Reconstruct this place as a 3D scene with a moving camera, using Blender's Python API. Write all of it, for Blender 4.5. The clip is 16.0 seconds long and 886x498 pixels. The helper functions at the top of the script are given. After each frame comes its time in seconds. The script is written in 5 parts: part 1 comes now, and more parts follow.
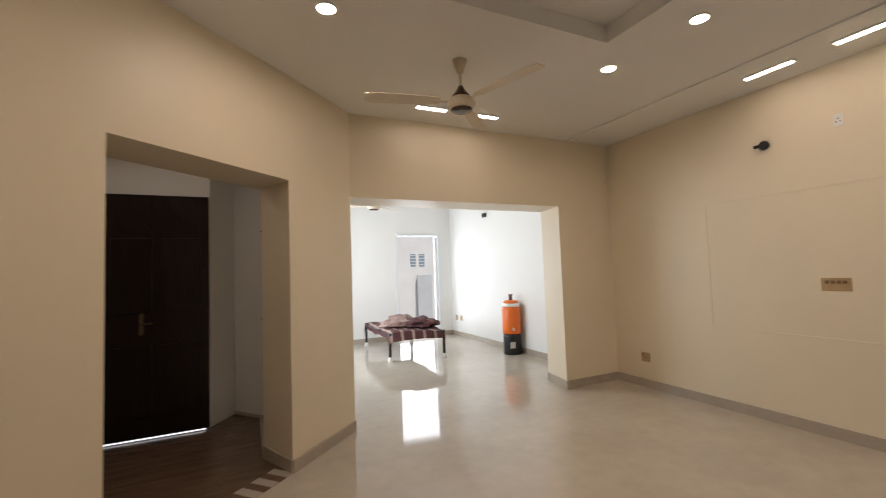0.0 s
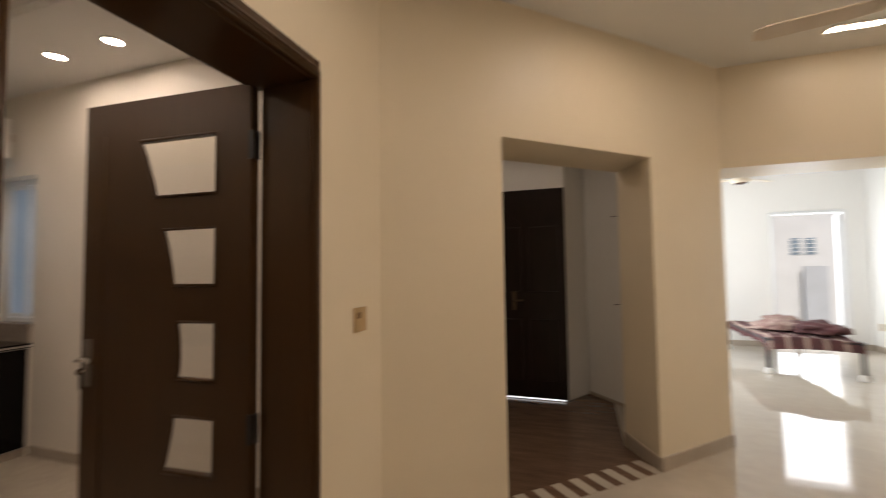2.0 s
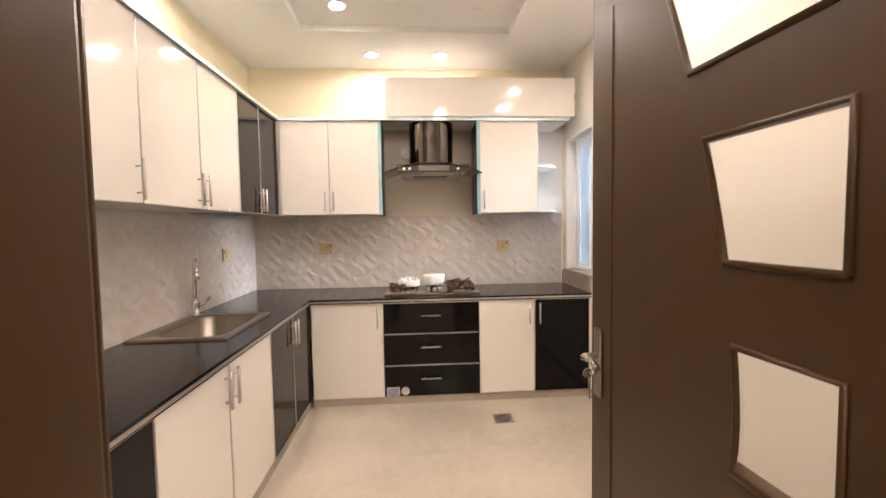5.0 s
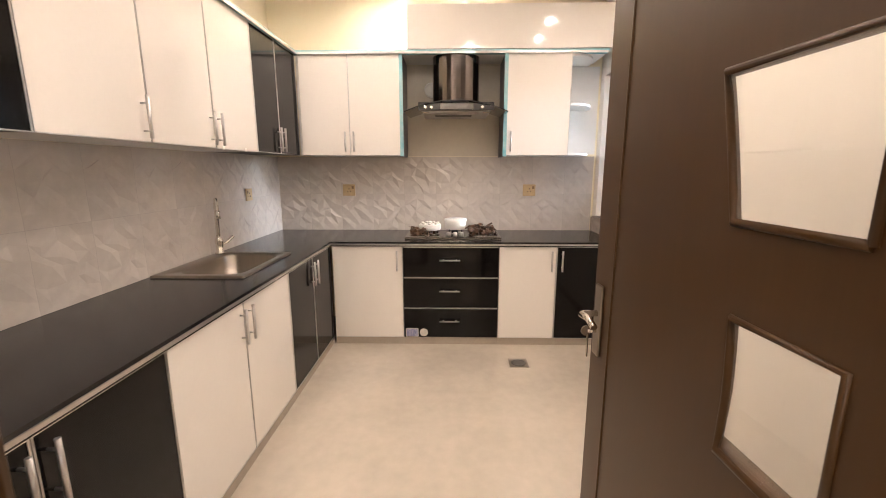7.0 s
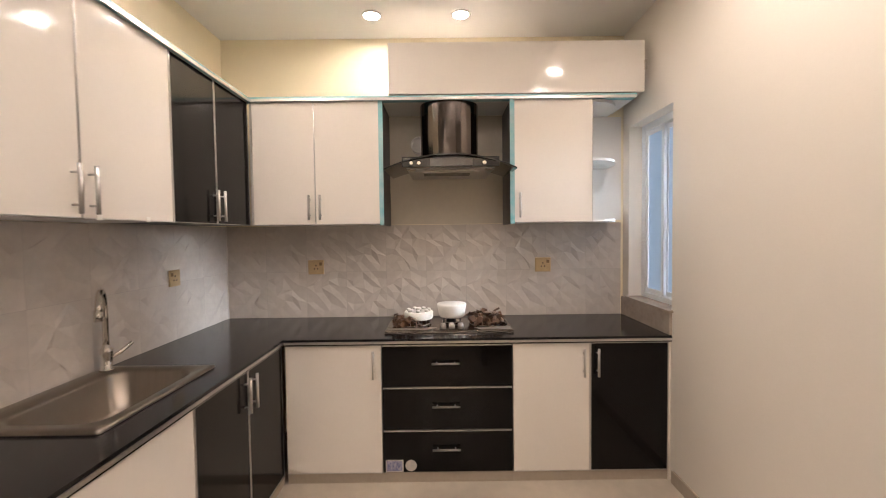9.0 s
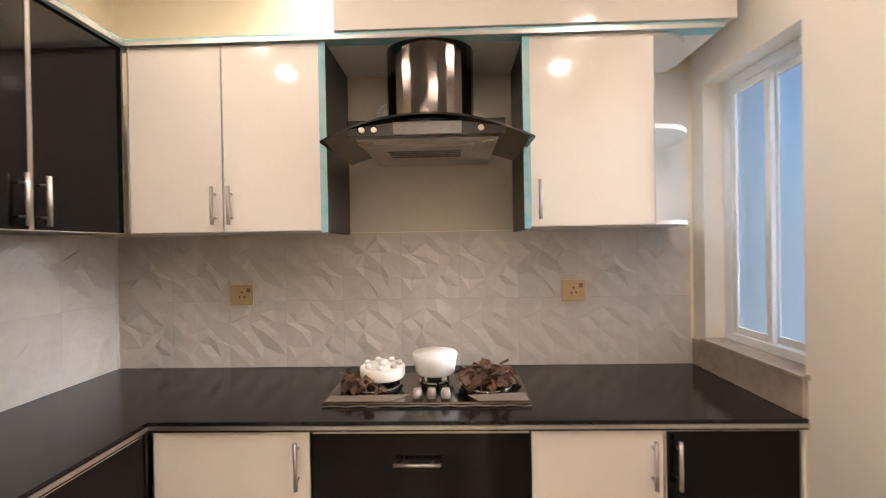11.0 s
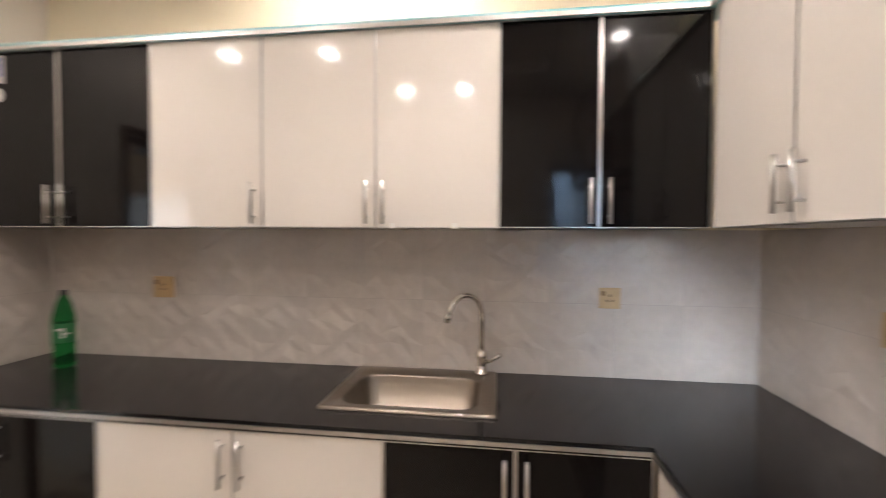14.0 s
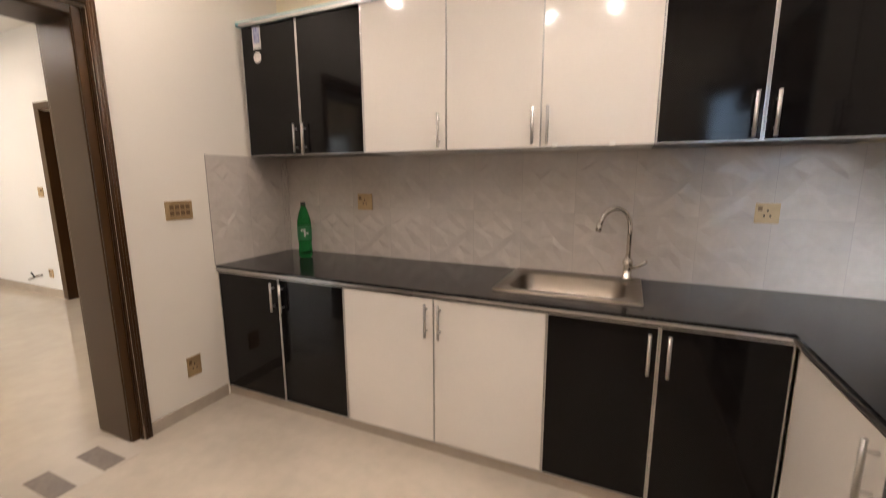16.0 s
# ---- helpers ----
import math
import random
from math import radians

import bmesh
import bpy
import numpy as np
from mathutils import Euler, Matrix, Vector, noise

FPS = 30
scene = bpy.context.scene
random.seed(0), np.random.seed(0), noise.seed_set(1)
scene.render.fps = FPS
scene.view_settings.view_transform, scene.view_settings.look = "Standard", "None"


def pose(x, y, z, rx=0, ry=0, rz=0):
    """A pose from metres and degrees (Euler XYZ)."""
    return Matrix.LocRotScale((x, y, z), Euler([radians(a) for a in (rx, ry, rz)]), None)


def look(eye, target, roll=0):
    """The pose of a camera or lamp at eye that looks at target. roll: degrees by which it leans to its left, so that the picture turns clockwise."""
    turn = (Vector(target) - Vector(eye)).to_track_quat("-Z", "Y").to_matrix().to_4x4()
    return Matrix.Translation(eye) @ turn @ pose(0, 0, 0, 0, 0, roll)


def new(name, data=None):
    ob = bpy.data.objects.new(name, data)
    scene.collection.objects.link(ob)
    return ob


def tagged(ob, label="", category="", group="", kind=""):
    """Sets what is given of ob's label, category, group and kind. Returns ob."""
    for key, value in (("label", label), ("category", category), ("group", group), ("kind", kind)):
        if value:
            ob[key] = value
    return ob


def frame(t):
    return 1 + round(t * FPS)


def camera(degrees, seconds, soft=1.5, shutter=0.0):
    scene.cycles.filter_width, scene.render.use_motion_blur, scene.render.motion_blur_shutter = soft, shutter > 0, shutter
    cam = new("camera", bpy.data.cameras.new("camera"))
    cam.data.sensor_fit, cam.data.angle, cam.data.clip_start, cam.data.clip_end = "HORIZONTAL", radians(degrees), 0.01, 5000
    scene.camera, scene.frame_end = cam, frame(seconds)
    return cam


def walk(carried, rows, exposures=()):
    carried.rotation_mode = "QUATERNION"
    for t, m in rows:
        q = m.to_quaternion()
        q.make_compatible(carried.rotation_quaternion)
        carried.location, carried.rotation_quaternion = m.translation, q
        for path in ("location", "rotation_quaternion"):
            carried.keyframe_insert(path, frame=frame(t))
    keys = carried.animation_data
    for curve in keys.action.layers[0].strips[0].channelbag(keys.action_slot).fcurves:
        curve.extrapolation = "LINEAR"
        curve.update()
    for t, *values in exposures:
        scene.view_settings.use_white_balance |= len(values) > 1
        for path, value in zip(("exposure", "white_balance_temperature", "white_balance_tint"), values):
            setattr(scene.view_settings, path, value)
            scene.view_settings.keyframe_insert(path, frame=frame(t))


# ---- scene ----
cam = camera(93.7, 16.0, soft=1.0, shutter=0.5)
PATH = [
    (0, (0.313, 0.406, 1.444), (1.161, 2.215, 1.551), -2.0),
    (0.5, (0.171, 0.304, 1.432), (0.838, 2.187, 1.523), -1.6),
    (1, (0.081, 0.271, 1.399), (0.477, 2.229, 1.497), -1.3),
    (1.5, (0.09, 0.324, 1.402), (0.082, 2.322, 1.491), -1.4),
    (2, (0.105, 0.509, 1.411), (-0.52, 2.406, 1.505), -0.8),
    (2.3, (0.076, 0.579, 1.411), (-0.883, 2.334, 1.433), -0.7),
    (2.5, (0.003, 0.657, 1.402), (-1.114, 2.316, 1.422), -0.7),
    (3, (-0.211, 0.833, 1.423), (-1.593, 2.279, 1.421), -1.2),
    (3.5, (-0.372, 1.047, 1.408), (-2.11, 2.037, 1.382), -1.7),
    (4, (-0.471, 1.194, 1.435), (-2.407, 1.692, 1.391), -1.4),
    (4.5, (-0.644, 1.195, 1.443), (-2.622, 1.485, 1.401), -0.9),
    (5, (-0.747, 1.214, 1.43), (-2.74, 1.342, 1.323), -0.9),
    (5.2, (-0.737, 1.218, 1.417), (-2.725, 1.319, 1.22), -0.7),
    (7.3, (-0.855, 1.337, 1.451), (-2.818, 1.295, 1.071), 0.0),
    (7.5, (-0.917, 1.305, 1.471), (-2.889, 1.278, 1.139), 0.0),
    (8, (-1.137, 1.276, 1.474), (-3.122, 1.266, 1.227), -0.1),
    (8.5, (-1.413, 1.324, 1.508), (-3.409, 1.314, 1.379), -0.7),
    (9, (-1.642, 1.305, 1.479), (-3.641, 1.309, 1.405), -0.7),
    (9.5, (-1.861, 1.259, 1.467), (-3.86, 1.323, 1.441), -0.8),
    (9.7, (-1.932, 1.268, 1.45), (-3.931, 1.334, 1.43), -0.8),
    (12, (-3.107, 1.626, 1.486), (-5.024, 1.059, 1.463), -1.2),
    (12.5, (-3.252, 1.663, 1.467), (-4.933, 0.58, 1.438), -0.4),
    (13, (-3.419, 1.584, 1.483), (-4.67, 0.024, 1.467), 0.1),
    (13.5, (-3.555, 1.61, 1.495), (-4.061, -0.325, 1.475), 0.3),
    (14, (-3.564, 1.691, 1.504), (-3.309, -0.292, 1.453), 0.3),
    (14.5, (-3.523, 1.819, 1.496), (-2.824, -0.055, 1.502), 0.5),
    (15, (-3.473, 2.015, 1.487), (-2.663, 0.186, 1.495), 0.2),
    (15.5, (-3.481, 2.099, 1.476), (-2.661, 0.276, 1.406), 0.1),
    (16, (-3.485, 2.109, 1.41), (-2.682, 0.31, 1.067), -0.2),
]
walk(cam, [(t, look(eye, target, roll)) for t, eye, target, roll in PATH], exposures=[
    (0.0, -0.6, 6700, 12), (1.0, -0.36, 6400, 10), (1.5, -0.42, 6700, 12), (2.0, -0.42, 7000, 13), (2.5, 0.38, 6900, 11), (3.0, 0.75, 5800, 9),
    (3.5, 0.85, 5500, 10), (4.0, 1.1, 6300, 12), (5.0, 1.26, 6400, 12), (7.5, 1.22, 6400, 12), (8.5, 0.86, 6400, 12), (9.0, 0.78, 6400, 12), (9.5, 0.64, 6600, 12),
    (11.8, 1.1, 6600, 13), (12.5, 1.12, 6800, 14), (13.5, 1.02, 6200, 11), (14.0, 0.9, 6000, 10), (14.5, 0.68, 6700, 13), (15.0, 0.5, 6600, 13), (15.5, 0.5, 6600, 13),
    (16.0, 0.78, 6300, 11)])

# ---- world and sun ----
world = bpy.data.worlds.new("sky")
scene.world = world
world.use_nodes = True
wn = world.node_tree
sky = wn.nodes.new("ShaderNodeTexSky")
sky.sky_type = "NISHITA"
sky.sun_disc = False
sky.sun_elevation, sky.sun_rotation = radians(55), radians(200)
wn.links.new(sky.outputs[0], wn.nodes["Background"].inputs[0])
wn.nodes["Background"].inputs[1].default_value = 0.15
sun_data = bpy.data.lights.new("sun", "SUN")
sun_data.energy, sun_data.angle, sun_data.color = 5.0, radians(0.5), (1.0, 0.95, 0.87)
sun = new("sun", sun_data)
sun.matrix_world = look((0, 0, 30), (-4.0, 10.0, 10.0))


# daylight through the far room's window and glazed doorway, and the kitchen window
def window_light(name, at, target, wide, high, power, spread=180):
    data = bpy.data.lights.new(name, "AREA")
    data.shape, data.size, data.size_y, data.energy, data.color = "RECTANGLE", wide, high, power, (0.84, 0.92, 1.0)
    data.spread = radians(spread)
    new(name, data).matrix_world = look(at, target)


window_light("daylight_west", (0.95, 7.2, 1.45), (5.0, 7.2, 1.2), 2.1, 1.6, 120.0)
window_light("daylight_north", (3.75, 9.32, 1.2), (3.5, 5.0, 0.8), 0.9, 2.1, 45.0)
window_light("daylight_kitchen", (-4.35, 2.93, 1.62), (-4.52, -0.2, 1.0), 0.5, 1.15, 2.6, 24)


# ---- materials ----
def mat(name, col, rough=0.5, metal=0.0, vary=0.06, scale=3.0, fine=60.0, bump=0.02, col2=None, coat=0.0, stretch=(1, 1, 1),
        rvary=0.08, spec=0.5, obj_random=0.0):
    m = bpy.data.materials.new(name)
    m.use_nodes = True
    nt = m.node_tree
    b = nt.nodes["Principled BSDF"]
    b.inputs["Metallic"].default_value = metal
    b.inputs["Coat Weight"].default_value = coat
    b.inputs["Coat Roughness"].default_value = 0.05
    b.inputs["Specular IOR Level"].default_value = spec
    tc = nt.nodes.new("ShaderNodeTexCoord")
    mp = nt.nodes.new("ShaderNodeMapping")
    mp.inputs["Scale"].default_value = stretch
    nt.links.new(tc.outputs["Object"], mp.inputs[0])
    big = nt.nodes.new("ShaderNodeTexNoise")
    big.inputs["Scale"].default_value = scale
    big.inputs["Detail"].default_value = 4
    small = nt.nodes.new("ShaderNodeTexNoise")
    small.inputs["Scale"].default_value = fine
    small.inputs["Detail"].default_value = 3
    nt.links.new(mp.outputs[0], big.inputs["Vector"])
    nt.links.new(mp.outputs[0], small.inputs["Vector"])
    ramp = nt.nodes.new("ShaderNodeValToRGB")
    c2 = col2 if col2 else tuple(max(0.0, c * (1 - 2 * vary)) for c in col)
    ramp.color_ramp.elements[0].position, ramp.color_ramp.elements[1].position = 0.35, 0.65
    ramp.color_ramp.elements[0].color = (*c2, 1)
    ramp.color_ramp.elements[1].color = (*col, 1)
    mixn = nt.nodes.new("ShaderNodeMath")
    mixn.operation = "MULTIPLY_ADD"
    mixn.inputs[1].default_value = 0.35
    nt.links.new(small.outputs["Fac"], mixn.inputs[0])
    sc = nt.nodes.new("ShaderNodeMath")
    sc.operation = "MULTIPLY"
    sc.inputs[1].default_value = 0.65
    nt.links.new(big.outputs["Fac"], sc.inputs[0])
    nt.links.new(sc.outputs[0], mixn.inputs[2])
    nt.links.new(mixn.outputs[0], ramp.inputs[0])
    out = ramp.outputs[0]
    if obj_random:
        inf = nt.nodes.new("ShaderNodeObjectInfo")
        mr = nt.nodes.new("ShaderNodeMapRange")
        mr.inputs["To Min"].default_value, mr.inputs["To Max"].default_value = 1 - obj_random, 1 + obj_random
        nt.links.new(inf.outputs["Random"], mr.inputs[0])
        hs = nt.nodes.new("ShaderNodeHueSaturation")
        nt.links.new(mr.outputs[0], hs.inputs["Value"])
        nt.links.new(out, hs.inputs["Color"])
        out = hs.outputs[0]
    nt.links.new(out, b.inputs["Base Color"])
    rr = nt.nodes.new("ShaderNodeMapRange")
    rr.inputs["To Min"].default_value, rr.inputs["To Max"].default_value = max(0.0, rough - rvary * rough), rough + rvary * rough
    nt.links.new(big.outputs["Fac"], rr.inputs[0])
    nt.links.new(rr.outputs[0], b.inputs["Roughness"])
    if bump:
        bp = nt.nodes.new("ShaderNodeBump")
        bp.inputs["Strength"].default_value = bump
        bp.inputs["Distance"].default_value = 0.004
        nt.links.new(small.outputs["Fac"], bp.inputs["Height"])
        nt.links.new(bp.outputs[0], b.inputs["Normal"])
    return m


def lamp_mat(name, col, strength):
    m = bpy.data.materials.new(name)
    m.use_nodes = True
    b = m.node_tree.nodes["Principled BSDF"]
    b.inputs["Base Color"].default_value = (0.9, 0.9, 0.9, 1)
    b.inputs["Emission Color"].default_value = (*col, 1)
    b.inputs["Emission Strength"].default_value = strength
    return m


def glass_mat(name, col, rough, ior=1.45):
    m = bpy.data.materials.new(name)
    m.use_nodes = True
    b = m.node_tree.nodes["Principled BSDF"]
    b.inputs["Base Color"].default_value = (*col, 1)
    b.inputs["Transmission Weight"].default_value = 1.0
    b.inputs["Roughness"].default_value = rough
    b.inputs["IOR"].default_value = ior
    return m


CREAM = mat("cream_wall_paint", (0.80, 0.70, 0.535), 0.45, vary=0.025, scale=1.2, fine=140, bump=0.06)
KCREAM = mat("pale_kitchen_paint", (0.83, 0.775, 0.695), 0.5, vary=0.02, scale=1.5, fine=140, bump=0.05)
KYELLOW = mat("pale_yellow_paint", (0.86, 0.77, 0.57), 0.5, vary=0.02, scale=1.5, fine=140, bump=0.05)
OFFWHITE = mat("white_wall_paint", (0.82, 0.81, 0.78), 0.5, vary=0.02, scale=1.0, fine=120, bump=0.05)
CEIL = mat("white_ceiling_paint", (0.80, 0.79, 0.76), 0.6, vary=0.015, scale=0.8, fine=120, bump=0.03)
FLOOR = mat("polished_beige_porcelain", (0.55, 0.49, 0.41), 0.04, vary=0.07, scale=1.6, fine=9, bump=0.0, rvary=0.3)
KFLOOR = mat("satin_beige_porcelain", (0.56, 0.49, 0.40), 0.16, vary=0.08, scale=2.2, fine=14, bump=0.0, rvary=0.2)
SKIRT = mat("beige_skirting_tile", (0.45, 0.385, 0.315), 0.25, vary=0.06, scale=6, fine=40)
WOODTILE = mat("dark_wood_floor_tile", (0.20, 0.125, 0.085), 0.18, col2=(0.125, 0.078, 0.052), scale=3, fine=30, stretch=(1, 5, 1), obj_random=0.25)
DOORWOOD = mat("dark_polished_door_wood", (0.062, 0.029, 0.0095), 0.32, col2=(0.055, 0.0255, 0.0083), scale=2.5, fine=14, bump=0.004,
               stretch=(8, 8, 0.35), coat=0.0, spec=0.32)
DOORBLACK = mat("very_dark_door_wood", (0.018, 0.009, 0.006), 0.3, col2=(0.009, 0.005, 0.004), scale=5, fine=40, bump=0.06, stretch=(12, 12, 0.8), spec=0.3)
GLOSSW = mat("gloss_white_laminate", (0.84, 0.79, 0.73), 0.1, vary=0.015, scale=2, fine=60, bump=0.0, coat=0.5)
GLOSSB = mat("gloss_black_laminate", (0.006, 0.005, 0.005), 0.09, vary=0.1, scale=2, fine=80, bump=0.0, spec=0.2)
CARCASS = mat("dark_carcass_board", (0.05, 0.042, 0.04), 0.35, vary=0.1, scale=8, fine=90)
WHITEBOARD = mat("white_board", (0.78, 0.76, 0.73), 0.35, vary=0.02, scale=4, fine=60)
GRANITE = mat("black_granite", (0.016, 0.0145, 0.015), 0.14, col2=(0.005, 0.005, 0.006), scale=90, fine=300, bump=0.0, rvary=0.15, spec=0.4)
ALU = mat("brushed_aluminium", (0.62, 0.60, 0.58), 0.32, metal=1.0, vary=0.05, scale=8, fine=120, stretch=(1, 1, 6))
BLUEFILM = mat("pale_blue_protective_film", (0.18, 0.50, 0.56), 0.25, col2=(0.42, 0.58, 0.60), scale=7, fine=25, bump=0.12)
STEEL = mat("stainless_steel", (0.31, 0.27, 0.23), 0.3, metal=1.0, vary=0.06, scale=5, fine=200, stretch=(1, 12, 1))
HOBSTEEL = mat("dull_brown_steel", (0.21, 0.18, 0.155), 0.14, metal=1.0, vary=0.1, scale=9, fine=60, bump=0.02)
CHROME = mat("chrome", (0.80, 0.76, 0.70), 0.08, metal=1.0, vary=0.02, scale=5, fine=50, bump=0.0)
SPLASH = mat("pearl_faceted_tile", (0.62, 0.56, 0.505), 0.26, vary=0.06, scale=5, fine=30, bump=0.0, obj_random=0.03)
PLAINTILE = mat("plain_cream_tile", (0.62, 0.56, 0.46), 0.25, vary=0.04, scale=3, fine=30, bump=0.0)
GROUT = mat("tile_grout", (0.42, 0.39, 0.35), 0.8, vary=0.08, scale=20, fine=100)
GOLD = mat("gold_switch_plate", (0.56, 0.40, 0.22), 0.34, metal=0.55, vary=0.06, scale=30, fine=200, bump=0.0)
GOLDDARK = mat("dark_gold_rocker", (0.25, 0.16, 0.08), 0.35, metal=0.4, vary=0.05, scale=30, fine=200, bump=0.0)
DULLBRASS = mat("dull_dark_brass", (0.16, 0.11, 0.07), 0.45, metal=0.7, vary=0.08, scale=30, fine=200, bump=0.0)
BLACKP = mat("black_plastic", (0.012, 0.012, 0.013), 0.35, vary=0.1, scale=20, fine=100)
BLACKGLASS = mat("smoked_black_glass", (0.012, 0.010, 0.010), 0.05, vary=0.05, scale=10, fine=40, bump=0.0, coat=0.5)
HOODMETAL = mat("dark_mirror_steel", (0.11, 0.095, 0.085), 0.14, metal=1.0, vary=0.06, scale=6, fine=60, bump=0.0)
HOODUNDER = mat("grey_hood_steel", (0.50, 0.47, 0.44), 0.38, metal=0.6, vary=0.06, scale=6, fine=60)
FILTER = mat("grey_filter_mesh", (0.20, 0.19, 0.18), 0.4, metal=0.8, vary=0.1, scale=30, fine=200)
PLASTICW = mat("white_plastic", (0.82, 0.80, 0.76), 0.35, vary=0.02, scale=10, fine=60, bump=0.0)
STYRO = mat("white_polystyrene", (0.85, 0.82, 0.77), 0.7, vary=0.04, scale=40, fine=250, bump=0.1)
BROWNPAPER = mat("brown_wrapping", (0.17, 0.085, 0.045), 0.35, col2=(0.05, 0.03, 0.02), scale=18, fine=70, bump=0.2)
FANCREAM = mat("cream_enamel", (0.66, 0.56, 0.43), 0.3, vary=0.03, scale=6, fine=60, bump=0.0)
FANBROWN = mat("brown_enamel", (0.07, 0.035, 0.02), 0.25, vary=0.05, scale=6, fine=60, bump=0.0)
ORANGE = mat("orange_plastic", (0.80, 0.16, 0.02), 0.35, vary=0.04, scale=6, fine=60, bump=0.0)
BLANKET = mat("striped_maroon_blanket", (0.11, 0.035, 0.035), 0.9, col2=(0.05, 0.02, 0.02), scale=10, fine=120, bump=0.25)
BLANKETL = mat("pale_blanket_stripe", (0.36, 0.26, 0.22), 0.9, vary=0.12, scale=10, fine=120, bump=0.25)
QUILT = mat("crumpled_beige_quilt", (0.40, 0.31, 0.26), 0.9, col2=(0.20, 0.09, 0.08), scale=7, fine=70, bump=0.3)
CONCRETE = mat("grey_outdoor_render", (0.36, 0.36, 0.36), 0.85, vary=0.1, scale=2, fine=40, bump=0.2)
PALEPANEL = mat("pale_grey_sheet", (0.58, 0.60, 0.63), 0.5, vary=0.05, scale=3, fine=40)
OUTWHITE = mat("white_outdoor_render", (0.80, 0.80, 0.80), 0.8, vary=0.04, scale=2, fine=60, bump=0.15)
STONE = mat("beige_sill_stone", (0.46, 0.38, 0.31), 0.2, col2=(0.30, 0.24, 0.20), scale=5, fine=30, bump=0.0)
UPVC = mat("white_window_profile", (0.78, 0.79, 0.80), 0.3, vary=0.02, scale=5, fine=60, bump=0.0)
DIMGLASS = mat("blue_grey_figured_glass", (0.30, 0.38, 0.46), 0.15, col2=(0.24, 0.31, 0.39), scale=3, fine=120, bump=0.1, coat=0.3)
PANELGLASS = glass_mat("clear_door_glass", (0.96, 0.95, 0.92), 0.02)
WINGLASS = glass_mat("blue_grey_frosted_glass", (0.34, 0.44, 0.55), 0.4)
FILM = mat("creased_clear_film", (0.27, 0.22, 0.18), 0.15, col2=(0.24, 0.20, 0.17), scale=12, fine=50, bump=0.3)
INLAY = mat("grey_brown_inlay_stone", (0.25, 0.21, 0.18), 0.15, vary=0.12, scale=8, fine=40, bump=0.0)
GREENPET = glass_mat("green_bottle_plastic", (0.05, 0.42, 0.12), 0.06, 1.2)
GREENLAB = mat("green_printed_label", (0.02, 0.17, 0.05), 0.35, vary=0.05, scale=20, fine=80, bump=0.0)
LAMPW = lamp_mat("downlight_glow", (1.0, 0.845, 0.72), 442.0)
LAMPK = lamp_mat("kitchen_downlight_glow", (1.0, 0.85, 0.74), 165.0)
SLITW = lamp_mat("wall_washer_glow", (1.0, 0.86, 0.74), 36.0)
STICKER = mat("printed_blue_sticker", (0.12, 0.13, 0.30), 0.4, col2=(0.45, 0.45, 0.55), scale=60, fine=120, bump=0.0)
STICKW = mat("white_sticker", (0.66, 0.62, 0.58), 0.4, vary=0.08, scale=40, fine=120, bump=0.0)


# ---- mesh helpers ----
def bm_box(x0, x1, y0, y1, z0, z1, bevel=0.0, bm=None):
    own = bm is None
    if own:
        bm = bmesh.new()
    r = bmesh.ops.create_cube(bm, size=1.0)
    for v in r["verts"]:
        v.co = Vector((x0 + (v.co.x + 0.5) * (x1 - x0), y0 + (v.co.y + 0.5) * (y1 - y0), z0 + (v.co.z + 0.5) * (z1 - z0)))
    if bevel:
        edges = list({e for v in r["verts"] for e in v.link_edges})
        bmesh.ops.bevel(bm, geom=edges, offset=bevel, segments=2, affect="EDGES", profile=0.6)
    return bm


def bm_prism(points, z0, z1, bm=None):
    """An upright prism on a plan polygon."""
    if bm is None:
        bm = bmesh.new()
    low = [bm.verts.new((x, y, z0)) for x, y in points]
    high = [bm.verts.new((x, y, z1)) for x, y in points]
    bm.faces.new(list(reversed(low)))
    bm.faces.new(high)
    n = len(points)
    for i in range(n):
        bm.faces.new((low[i], low[(i + 1) % n], high[(i + 1) % n], high[i]))
    bmesh.ops.recalc_face_normals(bm, faces=bm.faces)
    return bm


def bm_lathe(profile, at=(0, 0, 0), seg=32, axis="z", bm=None):
    """A turned solid from (radius, height) pairs."""
    if bm is None:
        bm = bmesh.new()
    rings = []
    for r, h in profile:
        ring = []
        for i in range(seg):
            a = 2 * math.pi * i / seg
            p = Vector((r * math.cos(a), r * math.sin(a), h))
            if axis == "x":
                p = Vector((p.z, p.x, p.y))
            elif axis == "y":
                p = Vector((p.x, p.z, p.y))
            ring.append(bm.verts.new(p + Vector(at)))
        rings.append(ring)
    for a, b in zip(rings, rings[1:]):
        for i in range(seg):
            f = bm.faces.new((a[i], a[(i + 1) % seg], b[(i + 1) % seg], b[i]))
            f.smooth = True
    bm.faces.new(list(reversed(rings[0])))
    bm.faces.new(rings[-1])
    bmesh.ops.recalc_face_normals(bm, faces=bm.faces)
    return bm


